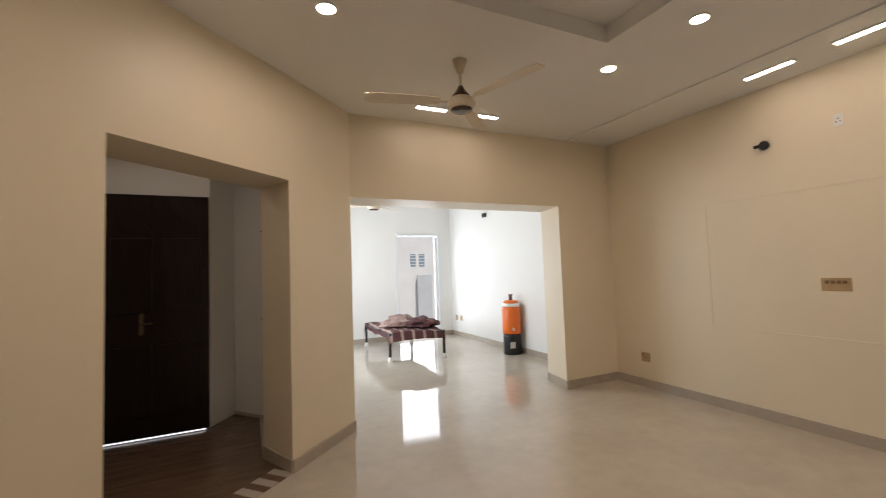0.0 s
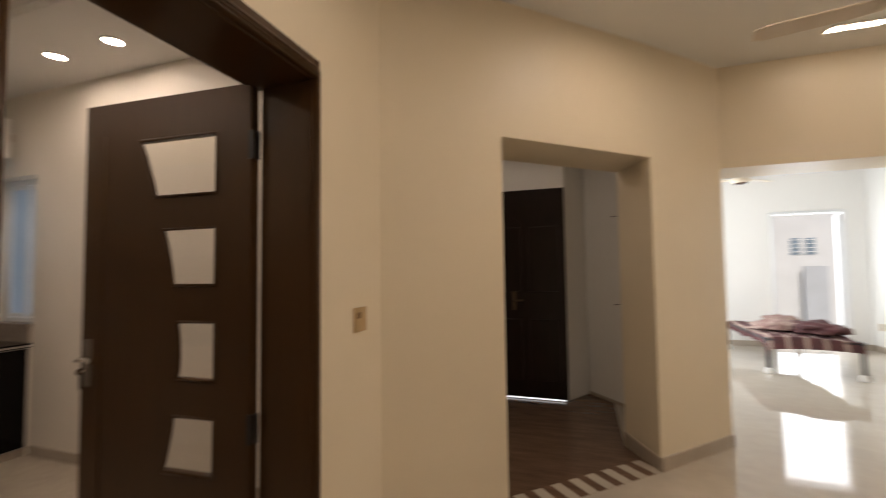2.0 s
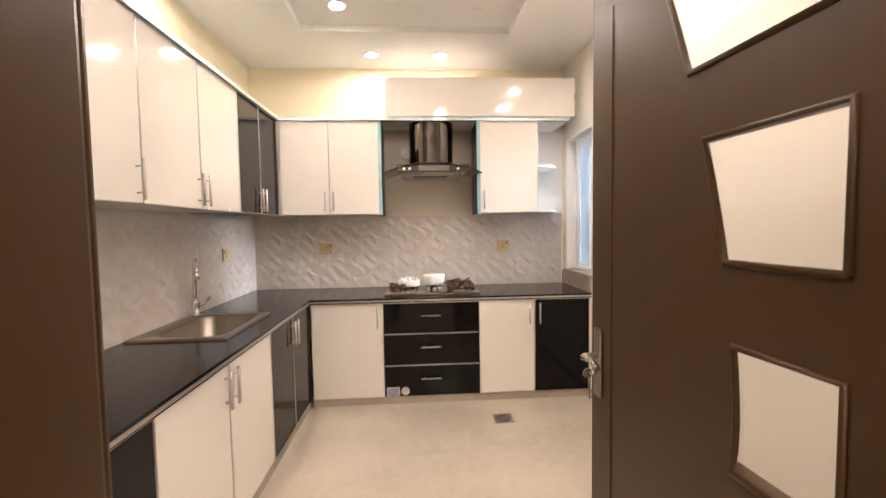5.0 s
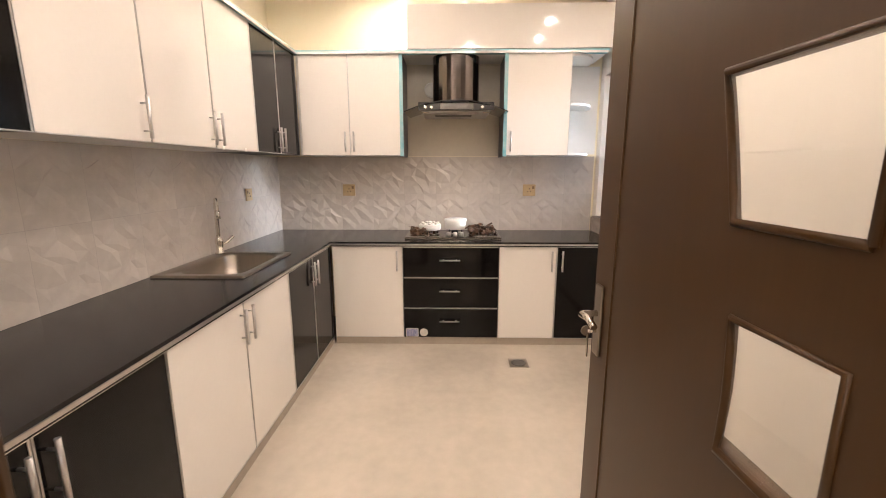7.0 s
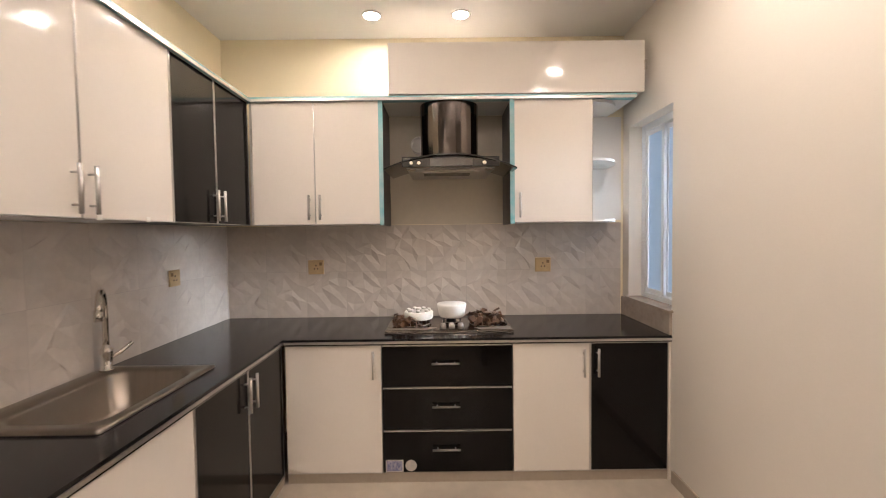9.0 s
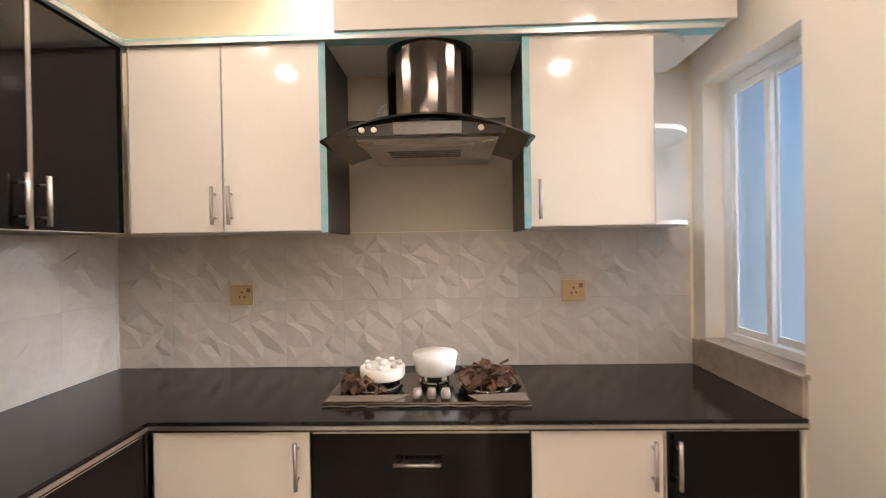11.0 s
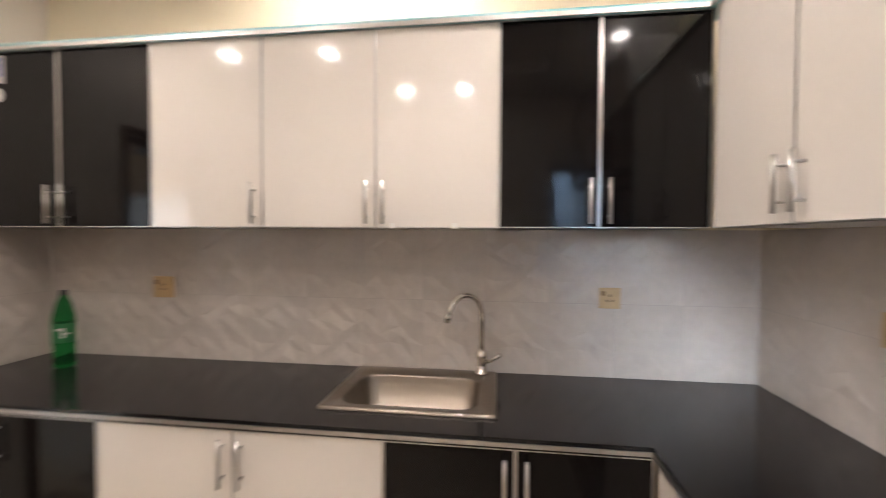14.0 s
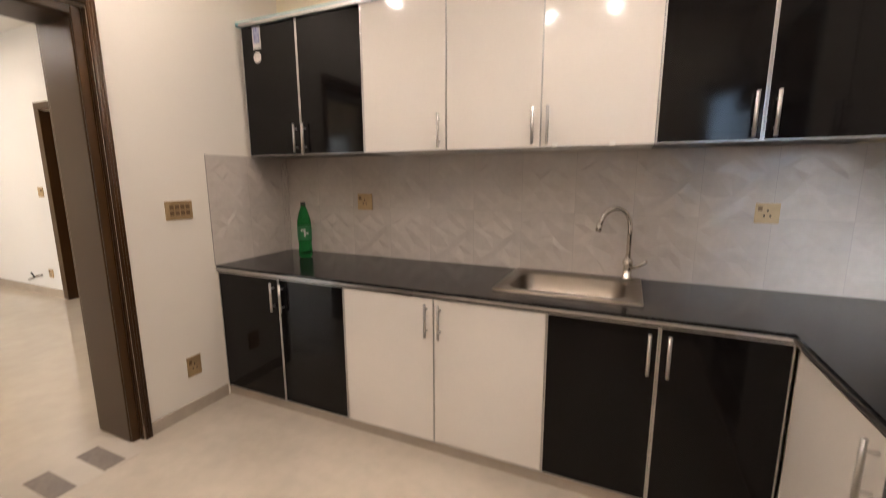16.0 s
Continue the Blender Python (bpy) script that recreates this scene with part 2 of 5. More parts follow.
def bm_tube(points, radius, seg=14, bm=None):
    """A round bar along a line of points."""
    if bm is None:
        bm = bmesh.new()
    pts = [Vector(p) for p in points]
    rings = []
    for i, p in enumerate(pts):
        d = (pts[min(i + 1, len(pts) - 1)] - pts[max(i - 1, 0)]).normalized()
        side = d.cross(Vector((0.31, 0.92, 0.23))).normalized()
        up = d.cross(side)
        rings.append([bm.verts.new(p + radius * (math.cos(2 * math.pi * k / seg) * side + math.sin(2 * math.pi * k / seg) * up)) for k in range(seg)])
    for a, b in zip(rings, rings[1:]):
        for k in range(seg):
            f = bm.faces.new((a[k], a[(k + 1) % seg], b[(k + 1) % seg], b[k]))
            f.smooth = True
    bm.faces.new(rings[0])
    bm.faces.new(list(reversed(rings[-1])))
    bmesh.ops.recalc_face_normals(bm, faces=bm.faces)
    return bm


def mesh_of(name, bm, material):
    me = bpy.data.meshes.new(name)
    bm.to_mesh(me)
    bm.free()
    me.materials.append(material)
    return me


def structure(name, bm, material, label="", category=""):
    return tagged(new(name, mesh_of(name, bm, material)), label, category, kind="structure")


def thing(name, at, label, category, group="", kind=""):
    ob = new(name)
    ob.empty_display_size = 0.1
    ob.matrix_world = Matrix.Translation(at)
    return tagged(ob, label, category, group, kind)


def origin_of(ob):
    p = ob.matrix_basis.translation.copy()
    return p + origin_of(ob.parent) if ob.parent else p


def part(name, bm, material, parent, label=""):
    """One mesh in world places, hung under a thing or a part."""
    bmesh.ops.translate(bm, verts=bm.verts, vec=-origin_of(parent))
    ob = new(name, mesh_of(name, bm, material))
    ob.parent = parent
    return tagged(ob, label)


# ---- the plan ----
HOBX, SINKY, WINY, DOORX, ROOMX = -4.715, -0.288, 2.645, -1.150, -0.85
KC = 2.90
RC = 3.0


# floors
structure("floor_1", bm_box(-5.0, DOORX + 0.15, -0.6, 3.0, -0.12, 0.0), KFLOOR, "beige satin porcelain kitchen floor", "floor")
structure("floor_2", bm_prism([(DOORX + 0.15, -0.62), (5.2, -0.62), (5.2, 9.5), (0.4, 9.5), (0.4, 4.15), (0.594, 3.732), (-0.312, 2.893), (DOORX + 0.15, 2.2)], -0.12, 0.0),
          FLOOR, "polished beige porcelain floor with strong reflections", "floor")
vest_floor = structure("floor_3", bm_prism([(-0.312, 2.893), (0.594, 3.732), (0.4, 4.15), (0.7, 5.7), (-1.4, 5.7), (-1.4, 2.5), (DOORX + 0.15, 2.2)], -0.12, -0.006),
                       WOODTILE, "dark brown wood-look tiled vestibule floor", "floor")

# kitchen walls
structure("wall_hob", bm_box(HOBX - 0.2, HOBX, SINKY - 0.2, WINY + 0.3, 0, 3.2), KYELLOW, "pale yellow painted kitchen wall behind the hob", "wall")
structure("wall_sink", bm_box(HOBX, DOORX + 0.15, SINKY - 0.2, SINKY, 0, 3.2), KYELLOW, "pale yellow painted wall behind the sink", "wall")
WX0, WX1, WZ0, WZ1 = -4.62, -4.058, 1.0, 2.22
w = bm_box(HOBX, WX0, WINY, WINY + 0.24, 0, 3.2)
bm_box(WX1, DOORX, WINY, WINY + 0.24, 0, 3.2, bm=w)
bm_box(WX0, WX1, WINY, WINY + 0.24, 0, WZ0, bm=w)
bm_box(WX0, WX1, WINY, WINY + 0.24, WZ1, 3.2, bm=w)
structure("wall_window", w, KCREAM, "pale cream painted kitchen wall with a window", "wall")

# wall between kitchen and living room, with the doorway
DY0, DY1, DZ = 0.943, 1.82, 2.135
FKX = -1.115
w = bm_box(DOORX + 0.15, ROOMX, -0.42, DY0 - 0.05, 0, 3.3)
bm_box(DOORX + 0.15, ROOMX, DY1 + 0.024, 2.30, 0, 3.3, bm=w)
bm_box(DOORX + 0.15, ROOMX, DY0 - 0.05, DY1 + 0.024, DZ + 0.05, 3.3, bm=w)
structure("wall_living_west", w, CREAM, "cream painted living room wall with the kitchen doorway", "wall")
w = bm_box(DOORX, DOORX + 0.15, SINKY, DY0 - 0.05, 0, 3.2)
bm_box(DOORX, DOORX + 0.15, 1.93, WINY, 0, 3.2, bm=w)
bm_box(-1.07, DOORX + 0.15, DY1 + 0.024, 1.93, 0, 3.2, bm=w)
bm_box(DOORX, DOORX + 0.15, DY0 - 0.05, 1.93, DZ + 0.05, 3.2, bm=w)
structure("wall_kitchen_east", w, KCREAM, "pale cream painted kitchen wall beside the door", "wall")

# slanting wall with the vestibule opening
A0, A1, A2, A3 = (ROOMX, 2.395), (-0.312, 2.893), (0.594, 3.732), (1.195, 4.335)
w = bm_prism([A0, A1, (-0.58, 3.26), (-1.165, 2.90), (-1.165, 2.645), (-1.0, 2.30), (ROOMX, 2.30)], 0, 3.3)
bm_prism([A2, A3, (1.22, 4.80), (0.62, 4.80), (0.41, 4.16)], 0, 3.3, bm=w)
bm_prism([A1, A2, (0.41, 4.16), (-0.58, 3.26)], 2.178, 3.3, bm=w)
structure("wall_slanting", w, CREAM, "cream painted slanting wall with a square opening", "wall")
w = bm_prism([(0.62, 4.80), (0.62, 4.93), (0.17, 5.48), (0.17, 5.7), (1.22, 5.7), (1.22, 4.80)], 0, 3.3)
bm_prism([(-1.3, 5.15), (-0.035, 5.15), (0.17, 5.48), (0.17, 5.7), (-1.3, 5.7)], 0, 3.3, bm=w)
bm_box(-1.5, -1.165, 2.9, 5.7, 0, 3.3, bm=w)
structure("wall_vestibule", w, OFFWHITE, "off-white painted vestibule walls", "wall")
structure("ceiling_vestibule", bm_prism([(-1.4, 2.95), (-0.60, 3.28), (0.40, 4.17), (0.7, 5.6), (-1.4, 5.6)], 2.75, 2.85), CEIL, "white vestibule ceiling", "ceiling")

# wall with the wide opening
EX = 4.55
B0, B1, B2 = (3.718, 4.335), (EX, 4.335), (3.822, 4.80)
w = bm_prism([B0, B1, (5.2, 4.335), (5.2, 4.80), B2], 0, 3.4)
bm_prism([A3, B0, B2, (1.22, 4.80)], 2.18, 3.4, bm=w)
structure("wall_opening", w, CREAM, "cream painted wall with a wide square opening", "wall")
structure("wall_living_east", bm_box(EX, 5.2, -0.6, 4.334, 0, 3.4), CREAM, "cream painted living room wall with a framed panel", "wall")
w = bm_box(ROOMX, 1.59, -0.62, -0.42, 0, 3.4)
bm_box(2.46, EX, -0.62, -0.42, 0, 3.4, bm=w)
bm_box(1.59, 2.46, -0.62, -0.42, 2.14, 3.4, bm=w)
structure("wall_living_south", w, OFFWHITE, "off-white living room wall with a dark door", "wall")

# far room
FX, FY = 4.55, 9.05
structure("wall_far_east", bm_box(FX, FX + 0.3, 4.801, FY + 0.2, 0, 3.3), OFFWHITE, "white painted far room wall", "wall")
w = bm_box(0.9, 1.2, 5.7, 6.1, 0, 3.3)
bm_box(0.9, 1.2, 8.3, FY + 0.2, 0, 3.3, bm=w)
bm_box(0.9, 1.2, 6.1, 8.3, 0, 0.6, bm=w)
bm_box(0.9, 1.2, 6.1, 8.3, 2.3, 3.3, bm=w)
structure("wall_far_west", w, OFFWHITE, "white painted far room wall", "wall")
w = bm_box(1.2, 3.225, FY, FY + 0.2, 0, 3.3)
bm_box(4.27, FX, FY, FY + 0.2, 0, 3.3, bm=w)
bm_box(3.225, 4.27, FY, FY + 0.2, 2.30, 3.3, bm=w)
structure("wall_far_north", w, OFFWHITE, "white painted far wall with a glazed doorway", "wall")
structure("ceiling_far", bm_box(0.9, FX + 0.3, 4.802, FY + 0.2, 2.93, 3.1), CEIL, "white far room ceiling", "ceiling")

# living room ceiling, lower border and raised middle
bm = bmesh.new()


def slab(x0, x1, y0, y1, dz, t=0.3):
    lo = [bm.verts.new((x, y, RC + dz)) for x, y in ((x0, y0), (x1, y0), (x1, y1), (x0, y1))]
    hi = [bm.verts.new((v.co.x, v.co.y, v.co.z + t)) for v in lo]
    bm.faces.new(list(reversed(lo)))
    bm.faces.new(hi)
    for i in range(4):
        bm.faces.new((lo[i], lo[(i + 1) % 4], hi[(i + 1) % 4], hi[i]))


slab(-1.0, 4.7, 2.46, 4.9, 0.0)
slab(2.60, 4.7, -0.6, 2.46, 0.0)
slab(-1.0, 0.30, -0.6, 2.46, 0.0)
slab(0.30, 2.60, -0.6, 0.2, 0.0)
slab(0.30, 2.60, 0.2, 2.46, 0.12, 0.2)
# shallow band along the east side
slab(3.86, 3.92, -0.6, 4.3, -0.014, 0.02)
bmesh.ops.recalc_face_normals(bm, faces=bm.faces)
structure("ceiling_living", bm, CEIL, "white stepped plaster living room ceiling", "ceiling")

# kitchen ceiling, border and raised tray
TX0, TX1, TY0, TY1 = -3.97, -2.05, 0.395, 1.955
bm = bm_box(HOBX - 0.1, DOORX + 0.1, SINKY - 0.1, TY0, KC, KC + 0.2)
bm_box(HOBX - 0.1, DOORX + 0.1, TY1, WINY + 0.1, KC, KC + 0.2, bm=bm)
bm_box(HOBX - 0.1, TX0, TY0, TY1, KC, KC + 0.2, bm=bm)
bm_box(TX1, DOORX + 0.1, TY0, TY1, KC, KC + 0.2, bm=bm)
bm_box(TX0, TX1, TY0, TY1, KC + 0.045, KC + 0.2, bm=bm)
structure("ceiling_kitchen", bm, CEIL, "white plaster kitchen ceiling with a raised tray", "ceiling")


# skirting
def skirting(name, p, q, h=0.095, t=0.012):
    d = (Vector(q) - Vector(p)).normalized()
    n = Vector((d.y, -d.x)) * t
    b = bm_prism([p, q, (q[0] + n.x, q[1] + n.y), (p[0] + n.x, p[1] + n.y)], 0, h)
    bmesh.ops.bevel(b, geom=[e for e in b.edges if all(v.co.z > h - 1e-4 for v in e.verts)], offset=0.002, segments=1, affect="EDGES")
    structure(name, b, SKIRT, "beige glazed skirting tile", "skirting")


skirting("baseboard_1", A0, A1)
skirting("baseboard_2", A2, A3)
skirting("baseboard_3", (0.41, 4.16), A2)
skirting("baseboard_4", B0, B1)
skirting("baseboard_5", B2, B0)
skirting("baseboard_6", (EX, 4.335), (EX, -0.42))
skirting("baseboard_7", (ROOMX, 1.91), A0)
skirting("baseboard_8", (2.545, -0.42), (EX, -0.42), 0.095, -0.012)
skirting("baseboard_9", (FX, FY), (FX, 4.80))
skirting("baseboard_10", (4.27, FY), (FX, FY))
skirting("baseboard_11", (1.2, FY), (3.225, FY))
skirting("baseboard_12", (ROOMX, -0.42), (ROOMX, 0.89))
skirting("baseboard_13", (WX1 + 0.03, WINY), (DOORX, WINY), 0.075)
skirting("baseboard_14", (DOORX, 0.895), (DOORX, 0.37), 0.075)
skirting("baseboard_15", (DOORX, WINY), (DOORX, 1.971), 0.075)
skirting("baseboard_16", (0.17, 5.48), (0.62, 4.93), 0.03)

# ---- kitchen door and frame ----
frame_ob = thing("door_frame", (DOORX, DY0, 0), "dark brown polished wooden door frame with fluted edges", "door frame", kind="structure")


def fluted(name, y0, y1, z0, z1, x0, x1, horizontal=False):
    b = bm_box(x0, x1, y0, y1, z0, z1, 0.006)
    return part(name, b, DOORWOOD, frame_ob)


fluted("jamb", DY0 - 0.05, DY0, 0, DZ, FKX, ROOMX + 0.01)
fluted("jamb", DY1, DY1 + 0.0235, 0, DZ, -1.075, ROOMX + 0.01)
fluted("head", DY0 - 0.05, DY1 + 0.024, DZ, DZ + 0.05, FKX, ROOMX + 0.01)
for x0, x1, wid in ((ROOMX, ROOMX + 0.03, 0.045), (FKX - 0.012, FKX - 0.0005, 0.046)):
    for y0, y1 in ((DY0 - wid, DY0 - 0.004), (DY1 + 0.004, DY1 + 0.024))[: 2 if x0 >= ROOMX else 1]:
        b = bm_box(x0, x1, y0, y1, 0, DZ + max(wid, 0.075 if x0 >= ROOMX else wid), 0.005)
        for k in range(3 if x0 >= ROOMX else 0):
            yy = y0 + (k + 0.5) * (y1 - y0) / 3
            xx = x1 if x0 >= ROOMX else x0
            bm_tube([(xx, yy, 0.0), (xx, yy, DZ + wid - 0.01)], (y1 - y0) / 7.0, 8, bm=b)
        part("architrave", b, DOORWOOD, frame_ob)
    b = bm_box(x0, x1, DY0 - 0.003, DY1 + 0.003, DZ + 0.004, DZ + (0.075 if x0 >= ROOMX else wid), 0.005)
    for k in range(3 if x0 >= ROOMX else 0):
        zz = DZ + 0.004 + (k + 0.5) * (wid - 0.004) / 3
        xx = x1 if x0 >= ROOMX else x0
        bm_tube([(xx, DY0 - 0.003, zz), (xx, DY1 + 0.003, zz)], wid / 7.5, 8, bm=b)
    part("architrave", b, DOORWOOD, frame_ob)

for y0, y1 in ((0.855, 0.892), (1.935, 1.97)):
    b = bm_box(DOORX - 0.016, DOORX - 0.0005, y0, y1, 0, DZ + 0.10, 0.004)
    for k in range(3):
        yy = y0 + (k + 0.5) * (y1 - y0) / 3
        bm_tube([(DOORX - 0.015, yy, 0.0), (DOORX - 0.015, yy, DZ + 0.05 + 0.013 * k)], 0.005, 8, b)
    part("architrave", b, DOORWOOD, frame_ob)
part("lining", bm_box(DOORX - 0.0004, FKX - 0.0125, 0.8925, 0.8975, 0, DZ + 0.045), DOORWOOD, frame_ob)
b = bm_box(DOORX - 0.016, DOORX - 0.0005, 0.893, 1.934, DZ + 0.052, DZ + 0.10, 0.004)
for k in range(3):
    zz = DZ + 0.06 + 0.016 * k
    bm_tube([(DOORX - 0.015, 0.893, zz), (DOORX - 0.015, 1.934, zz)], 0.005, 8, b)
part("architrave", b, DOORWOOD, frame_ob)

# the leaf, standing open into the kitchen
leaf_angle = math.atan2(-0.046, -0.868)
HINGE = Vector((-1.062, 1.803, 0))
leaf_dir = Vector((math.cos(leaf_angle), math.sin(leaf_angle), 0))
leaf_nrm = Vector((-leaf_dir.y, leaf_dir.x, 0))
if leaf_nrm.y > 0:
    leaf_nrm = -leaf_nrm
LEAF = Matrix(((leaf_dir.x, leaf_nrm.x, 0, HINGE.x), (leaf_dir.y, leaf_nrm.y, 0, HINGE.y), (0, 0, 1, 0), (0, 0, 0, 1)))
LW, LT, LH = 0.885, 0.042, 2.142
door = thing("door", HINGE, "dark brown wooden kitchen door standing open, with four glass panels", "door")


def on_leaf(name, b, material, parent, label=""):
    """Places a mesh made in the leaf's own plane: along, out of it, up."""
    bmesh.ops.transform(b, matrix=LEAF, verts=b.verts)
    bmesh.ops.recalc_face_normals(b, faces=b.faces)
    return part(name, b, material, parent, label)


PS = 0.186
PANES = [(1.722, 1.964), (1.358, 1.586), (0.988, 1.213), (0.620, 0.842), (0.25, 0.46)]


def bow(z):
    """The curved free side of the glazed strip, distance from the hinge."""
    return 0.358 + 0.22 * abs((z - 1.08) / 0.89) ** 1.65


def leaf_body():
    """The leaf in upright strips and rails round the five lights."""
    b = bmesh.new()
    bm_box(0.026, PS, -LT / 2, LT / 2, 0.012, LH, 0, b)
    cuts = [0.012]
    for p in reversed(PANES):
        cuts += [p[0], p[1]]
    cuts.append(LH)
    rows = []
    for i in range(len(cuts) - 1):
        n = 5 if i % 2 else 2
        for k in range(n):
            rows.append((cuts[i] + (cuts[i + 1] - cuts[i]) * k / n, cuts[i] + (cuts[i + 1] - cuts[i]) * (k + 1) / n, i % 2))
    for z0, z1, is_light in rows:
        s0, s1 = (bow(z0), bow(z1)) if is_light else (PS, PS)
        vs = []
        for y in (-LT / 2, LT / 2):
            splay = 0.035 if is_light and y < 0 else 0.0
            vs.append([b.verts.new((x, y, z)) for x, z in ((s0 + splay, z0), (LW, z0), (LW, z1), (s1 + splay, z1))])
        b.faces.new(vs[0])
        b.faces.new(list(reversed(vs[1])))
        for k in range(4):
            b.faces.new((vs[0][k], vs[0][(k + 1) % 4], vs[1][(k + 1) % 4], vs[1][k]))
    return b


on_leaf("body", leaf_body(), DOORWOOD, door)
for p in PANES:
    z0, z1 = p
    b = bmesh.new()
    outline = [(PS - 0.01, z0 - 0.01), (bow(z0) + 0.01, z0 - 0.01)] + [(bow(z0 + (z1 - z0) * k / 5) + 0.01, z0 + (z1 - z0) * k / 5) for k in range(1, 5)] + [(bow(z1) + 0.01, z1 + 0.01), (PS - 0.01, z1 + 0.01)]
    front, back = [[b.verts.new((x, y, z)) for x, z in outline] for y in (0.017, 0.011)]
    b.faces.new(front)
    b.faces.new(list(reversed(back)))
    for k in range(len(outline)):
        q = (k + 1) % len(outline)
        b.faces.new((front[k], back[k], back[q], front[q]))
    pane = on_leaf("pane", b, PANELGLASS, door, "clear glass pane")
    pane.visible_shadow = False
    edge = [(PS, z0)] + [(bow(z0 + (z1 - z0) * k / 5), z0 + (z1 - z0) * k / 5) for k in range(6)] + [(PS, z1), (PS, z0)]
    b = bmesh.new()
    bm_tube([(x, LT / 2, z) for x, z in edge], 0.0065, 8, bm=b)
    on_leaf("moulding", b, DOORWOOD, door)
# raised curved ribs on the solid side
for off, amp, rad in ((0.455, 0.0, 0.004),):
    b = bmesh.new()
    for side in (-1, 1):
        bm_tube([(min(LW - 0.06, bow(z) * amp + 0.32 * (1 - amp) + off), side * LT / 2, z) for z in [0.25 + 1.75 * k / 24 for k in range(25)]], rad, 8, bm=b)
    on_leaf("rib", b, DOORWOOD, door)
for z in (0.25, 0.82, 1.90):
    b = bm_lathe([(0.008, z - 0.055), (0.008, z + 0.055)], (0.012, 0, 0), 12)
    bm_box(0.012, 0.035, LT / 2, LT / 2 + 0.004, z - 0.055, z + 0.055, 0, b)
    on_leaf("hinge", b, BLACKP, door, "dark metal butt hinge")
b = bm_box(LW - 0.062, LW - 0.022, LT / 2, LT / 2 + 0.008, 0.93, 1.13, 0.004)
hp = on_leaf("handle_plate", b, STEEL, door, "worn steel lock plate")
b = bm_tube([(LW - 0.042, LT / 2, 1.05), (LW - 0.042, LT / 2 + 0.045, 1.05), (LW - 0.055, LT / 2 + 0.055, 1.052), (LW - 0.10, LT / 2 + 0.055, 1.058), (LW - 0.135, LT / 2 + 0.052, 1.045)], 0.009, 12)
on_leaf("handle", b, CHROME, hp, "steel lever handle")
b = bm_tube([(LW - 0.042, LT / 2, 1.0), (LW - 0.042, LT / 2 + 0.03, 1.0)], 0.006, 10)
bm_lathe([(0.014, -0.002), (0.014, 0.002)], (LW - 0.042, LT / 2 + 0.035, 1.0), 14, "x", b)
bm_box(LW - 0.046, LW - 0.038, LT / 2 + 0.028, LT / 2 + 0.031, 0.925, 0.99, 0, b)
on_leaf("key", b, CHROME, hp, "key with a ring hanging in the lock")


# ---- kitchen cabinets ----
def handle_v(x, y, z0, z1, out, parent):
    """An upright bar handle; out is the way it stands off."""
    b = bm_tube([(x + out[0] * 0.03, y + out[1] * 0.03, z0), (x + out[0] * 0.03, y + out[1] * 0.03, z1)], 0.0075, 12)
    for z in (z0 + 0.03, z1 - 0.03):
        bm_tube([(x, y, z), (x + out[0] * 0.03, y + out[1] * 0.03, z)], 0.0045, 10, b)
    part("handle", b, ALU, parent, "brushed steel bar handle")


def door_panel(axis, a0, a1, face, z0, z1, material, parent, hinge_gap=0.0025):
    """A door leaf 18 mm thick with a thin metal edge, its face at the given plane."""
    if axis == "x":
        b = bm_box(a0 + hinge_gap, a1 - hinge_gap, face - 0.018, face, z0, z1, 0.0015)
    else:
        b = bm_box(face - 0.018, face, a0 + hinge_gap, a1 - hinge_gap, z0, z1, 0.0015)
    d = part("door", b, material, parent)
    e = 0.006 if material is GLOSSB else 0.003
    b = bmesh.new()
    for s in (a0 + 0.0012, a1 - 0.0012 - e):
        if axis == "x":
            bm_box(s, s + e, face - 0.018, face + 0.0025, z0, z1, 0, b)
        else:
            bm_box(face - 0.018, face + 0.0025, s, s + e, z0, z1, 0, b)
    for s in (z0, z1 - 0.004):
        if axis == "x":
            bm_box(a0 + 0.0075, a1 - 0.0075, face - 0.016, face + 0.002, s, s + 0.004, 0, b)
        else:
            bm_box(face - 0.016, face + 0.002, a0 + 0.0075, a1 - 0.0075, s, s + 0.004, 0, b)
    part("edge_trim", b, ALU, d, "thin aluminium edge strip")
    return d


UZ0, UZ1, UY, UX = 1.546, 2.335, 0.065, -4.337
BZ0, BZ1, BY, BX = 0.062, 0.828, 0.356, -4.060


def wall_unit_sink(x0, x1, doors, colour, label):
    """doors: (x0, x1, handle x)."""
    u = thing("wall_cabinet", ((x0 + x1) / 2, SINKY, UZ0), label, "cabinet", "wall cabinets")
    part("body", bm_box(x0 + 0.001, x1 - 0.001, SINKY + 0.002, UY - 0.0195, UZ0 + 0.001, UZ1), CARCASS if colour is GLOSSB else WHITEBOARD, u)
    for a, b_, h in doors:
        d = door_panel("x", a, b_, UY, UZ0, UZ1, colour, u)
        handle_v(h, UY, UZ0 + 0.015, UZ0 + 0.185, (0, 1), d)
    return u


c1 = wall_unit_sink(-2.086, -1.188, [(-1.628, -1.188, -1.593), (-2.086, -1.628, -1.663)], GLOSSB, "gloss black two-door wall cabinet with two stickers")
wall_unit_sink(-2.594, -2.086, [(-2.594, -2.086, -2.556)], GLOSSW, "gloss white single-door wall cabinet")
TAG1, TAG2 = -3.15, -3.40
c3 = wall_unit_sink(-3.570, -2.594, [(-3.080, -2.594, -3.045), (-3.570, -3.080, -3.115)], GLOSSW, "gloss white two-door wall cabinet over the sink")
wall_unit_sink(-4.337, -3.570, [(-3.945, -3.570, -3.91), (-4.337, -3.945, -3.98)], GLOSSB, "gloss black two-door corner wall cabinet")
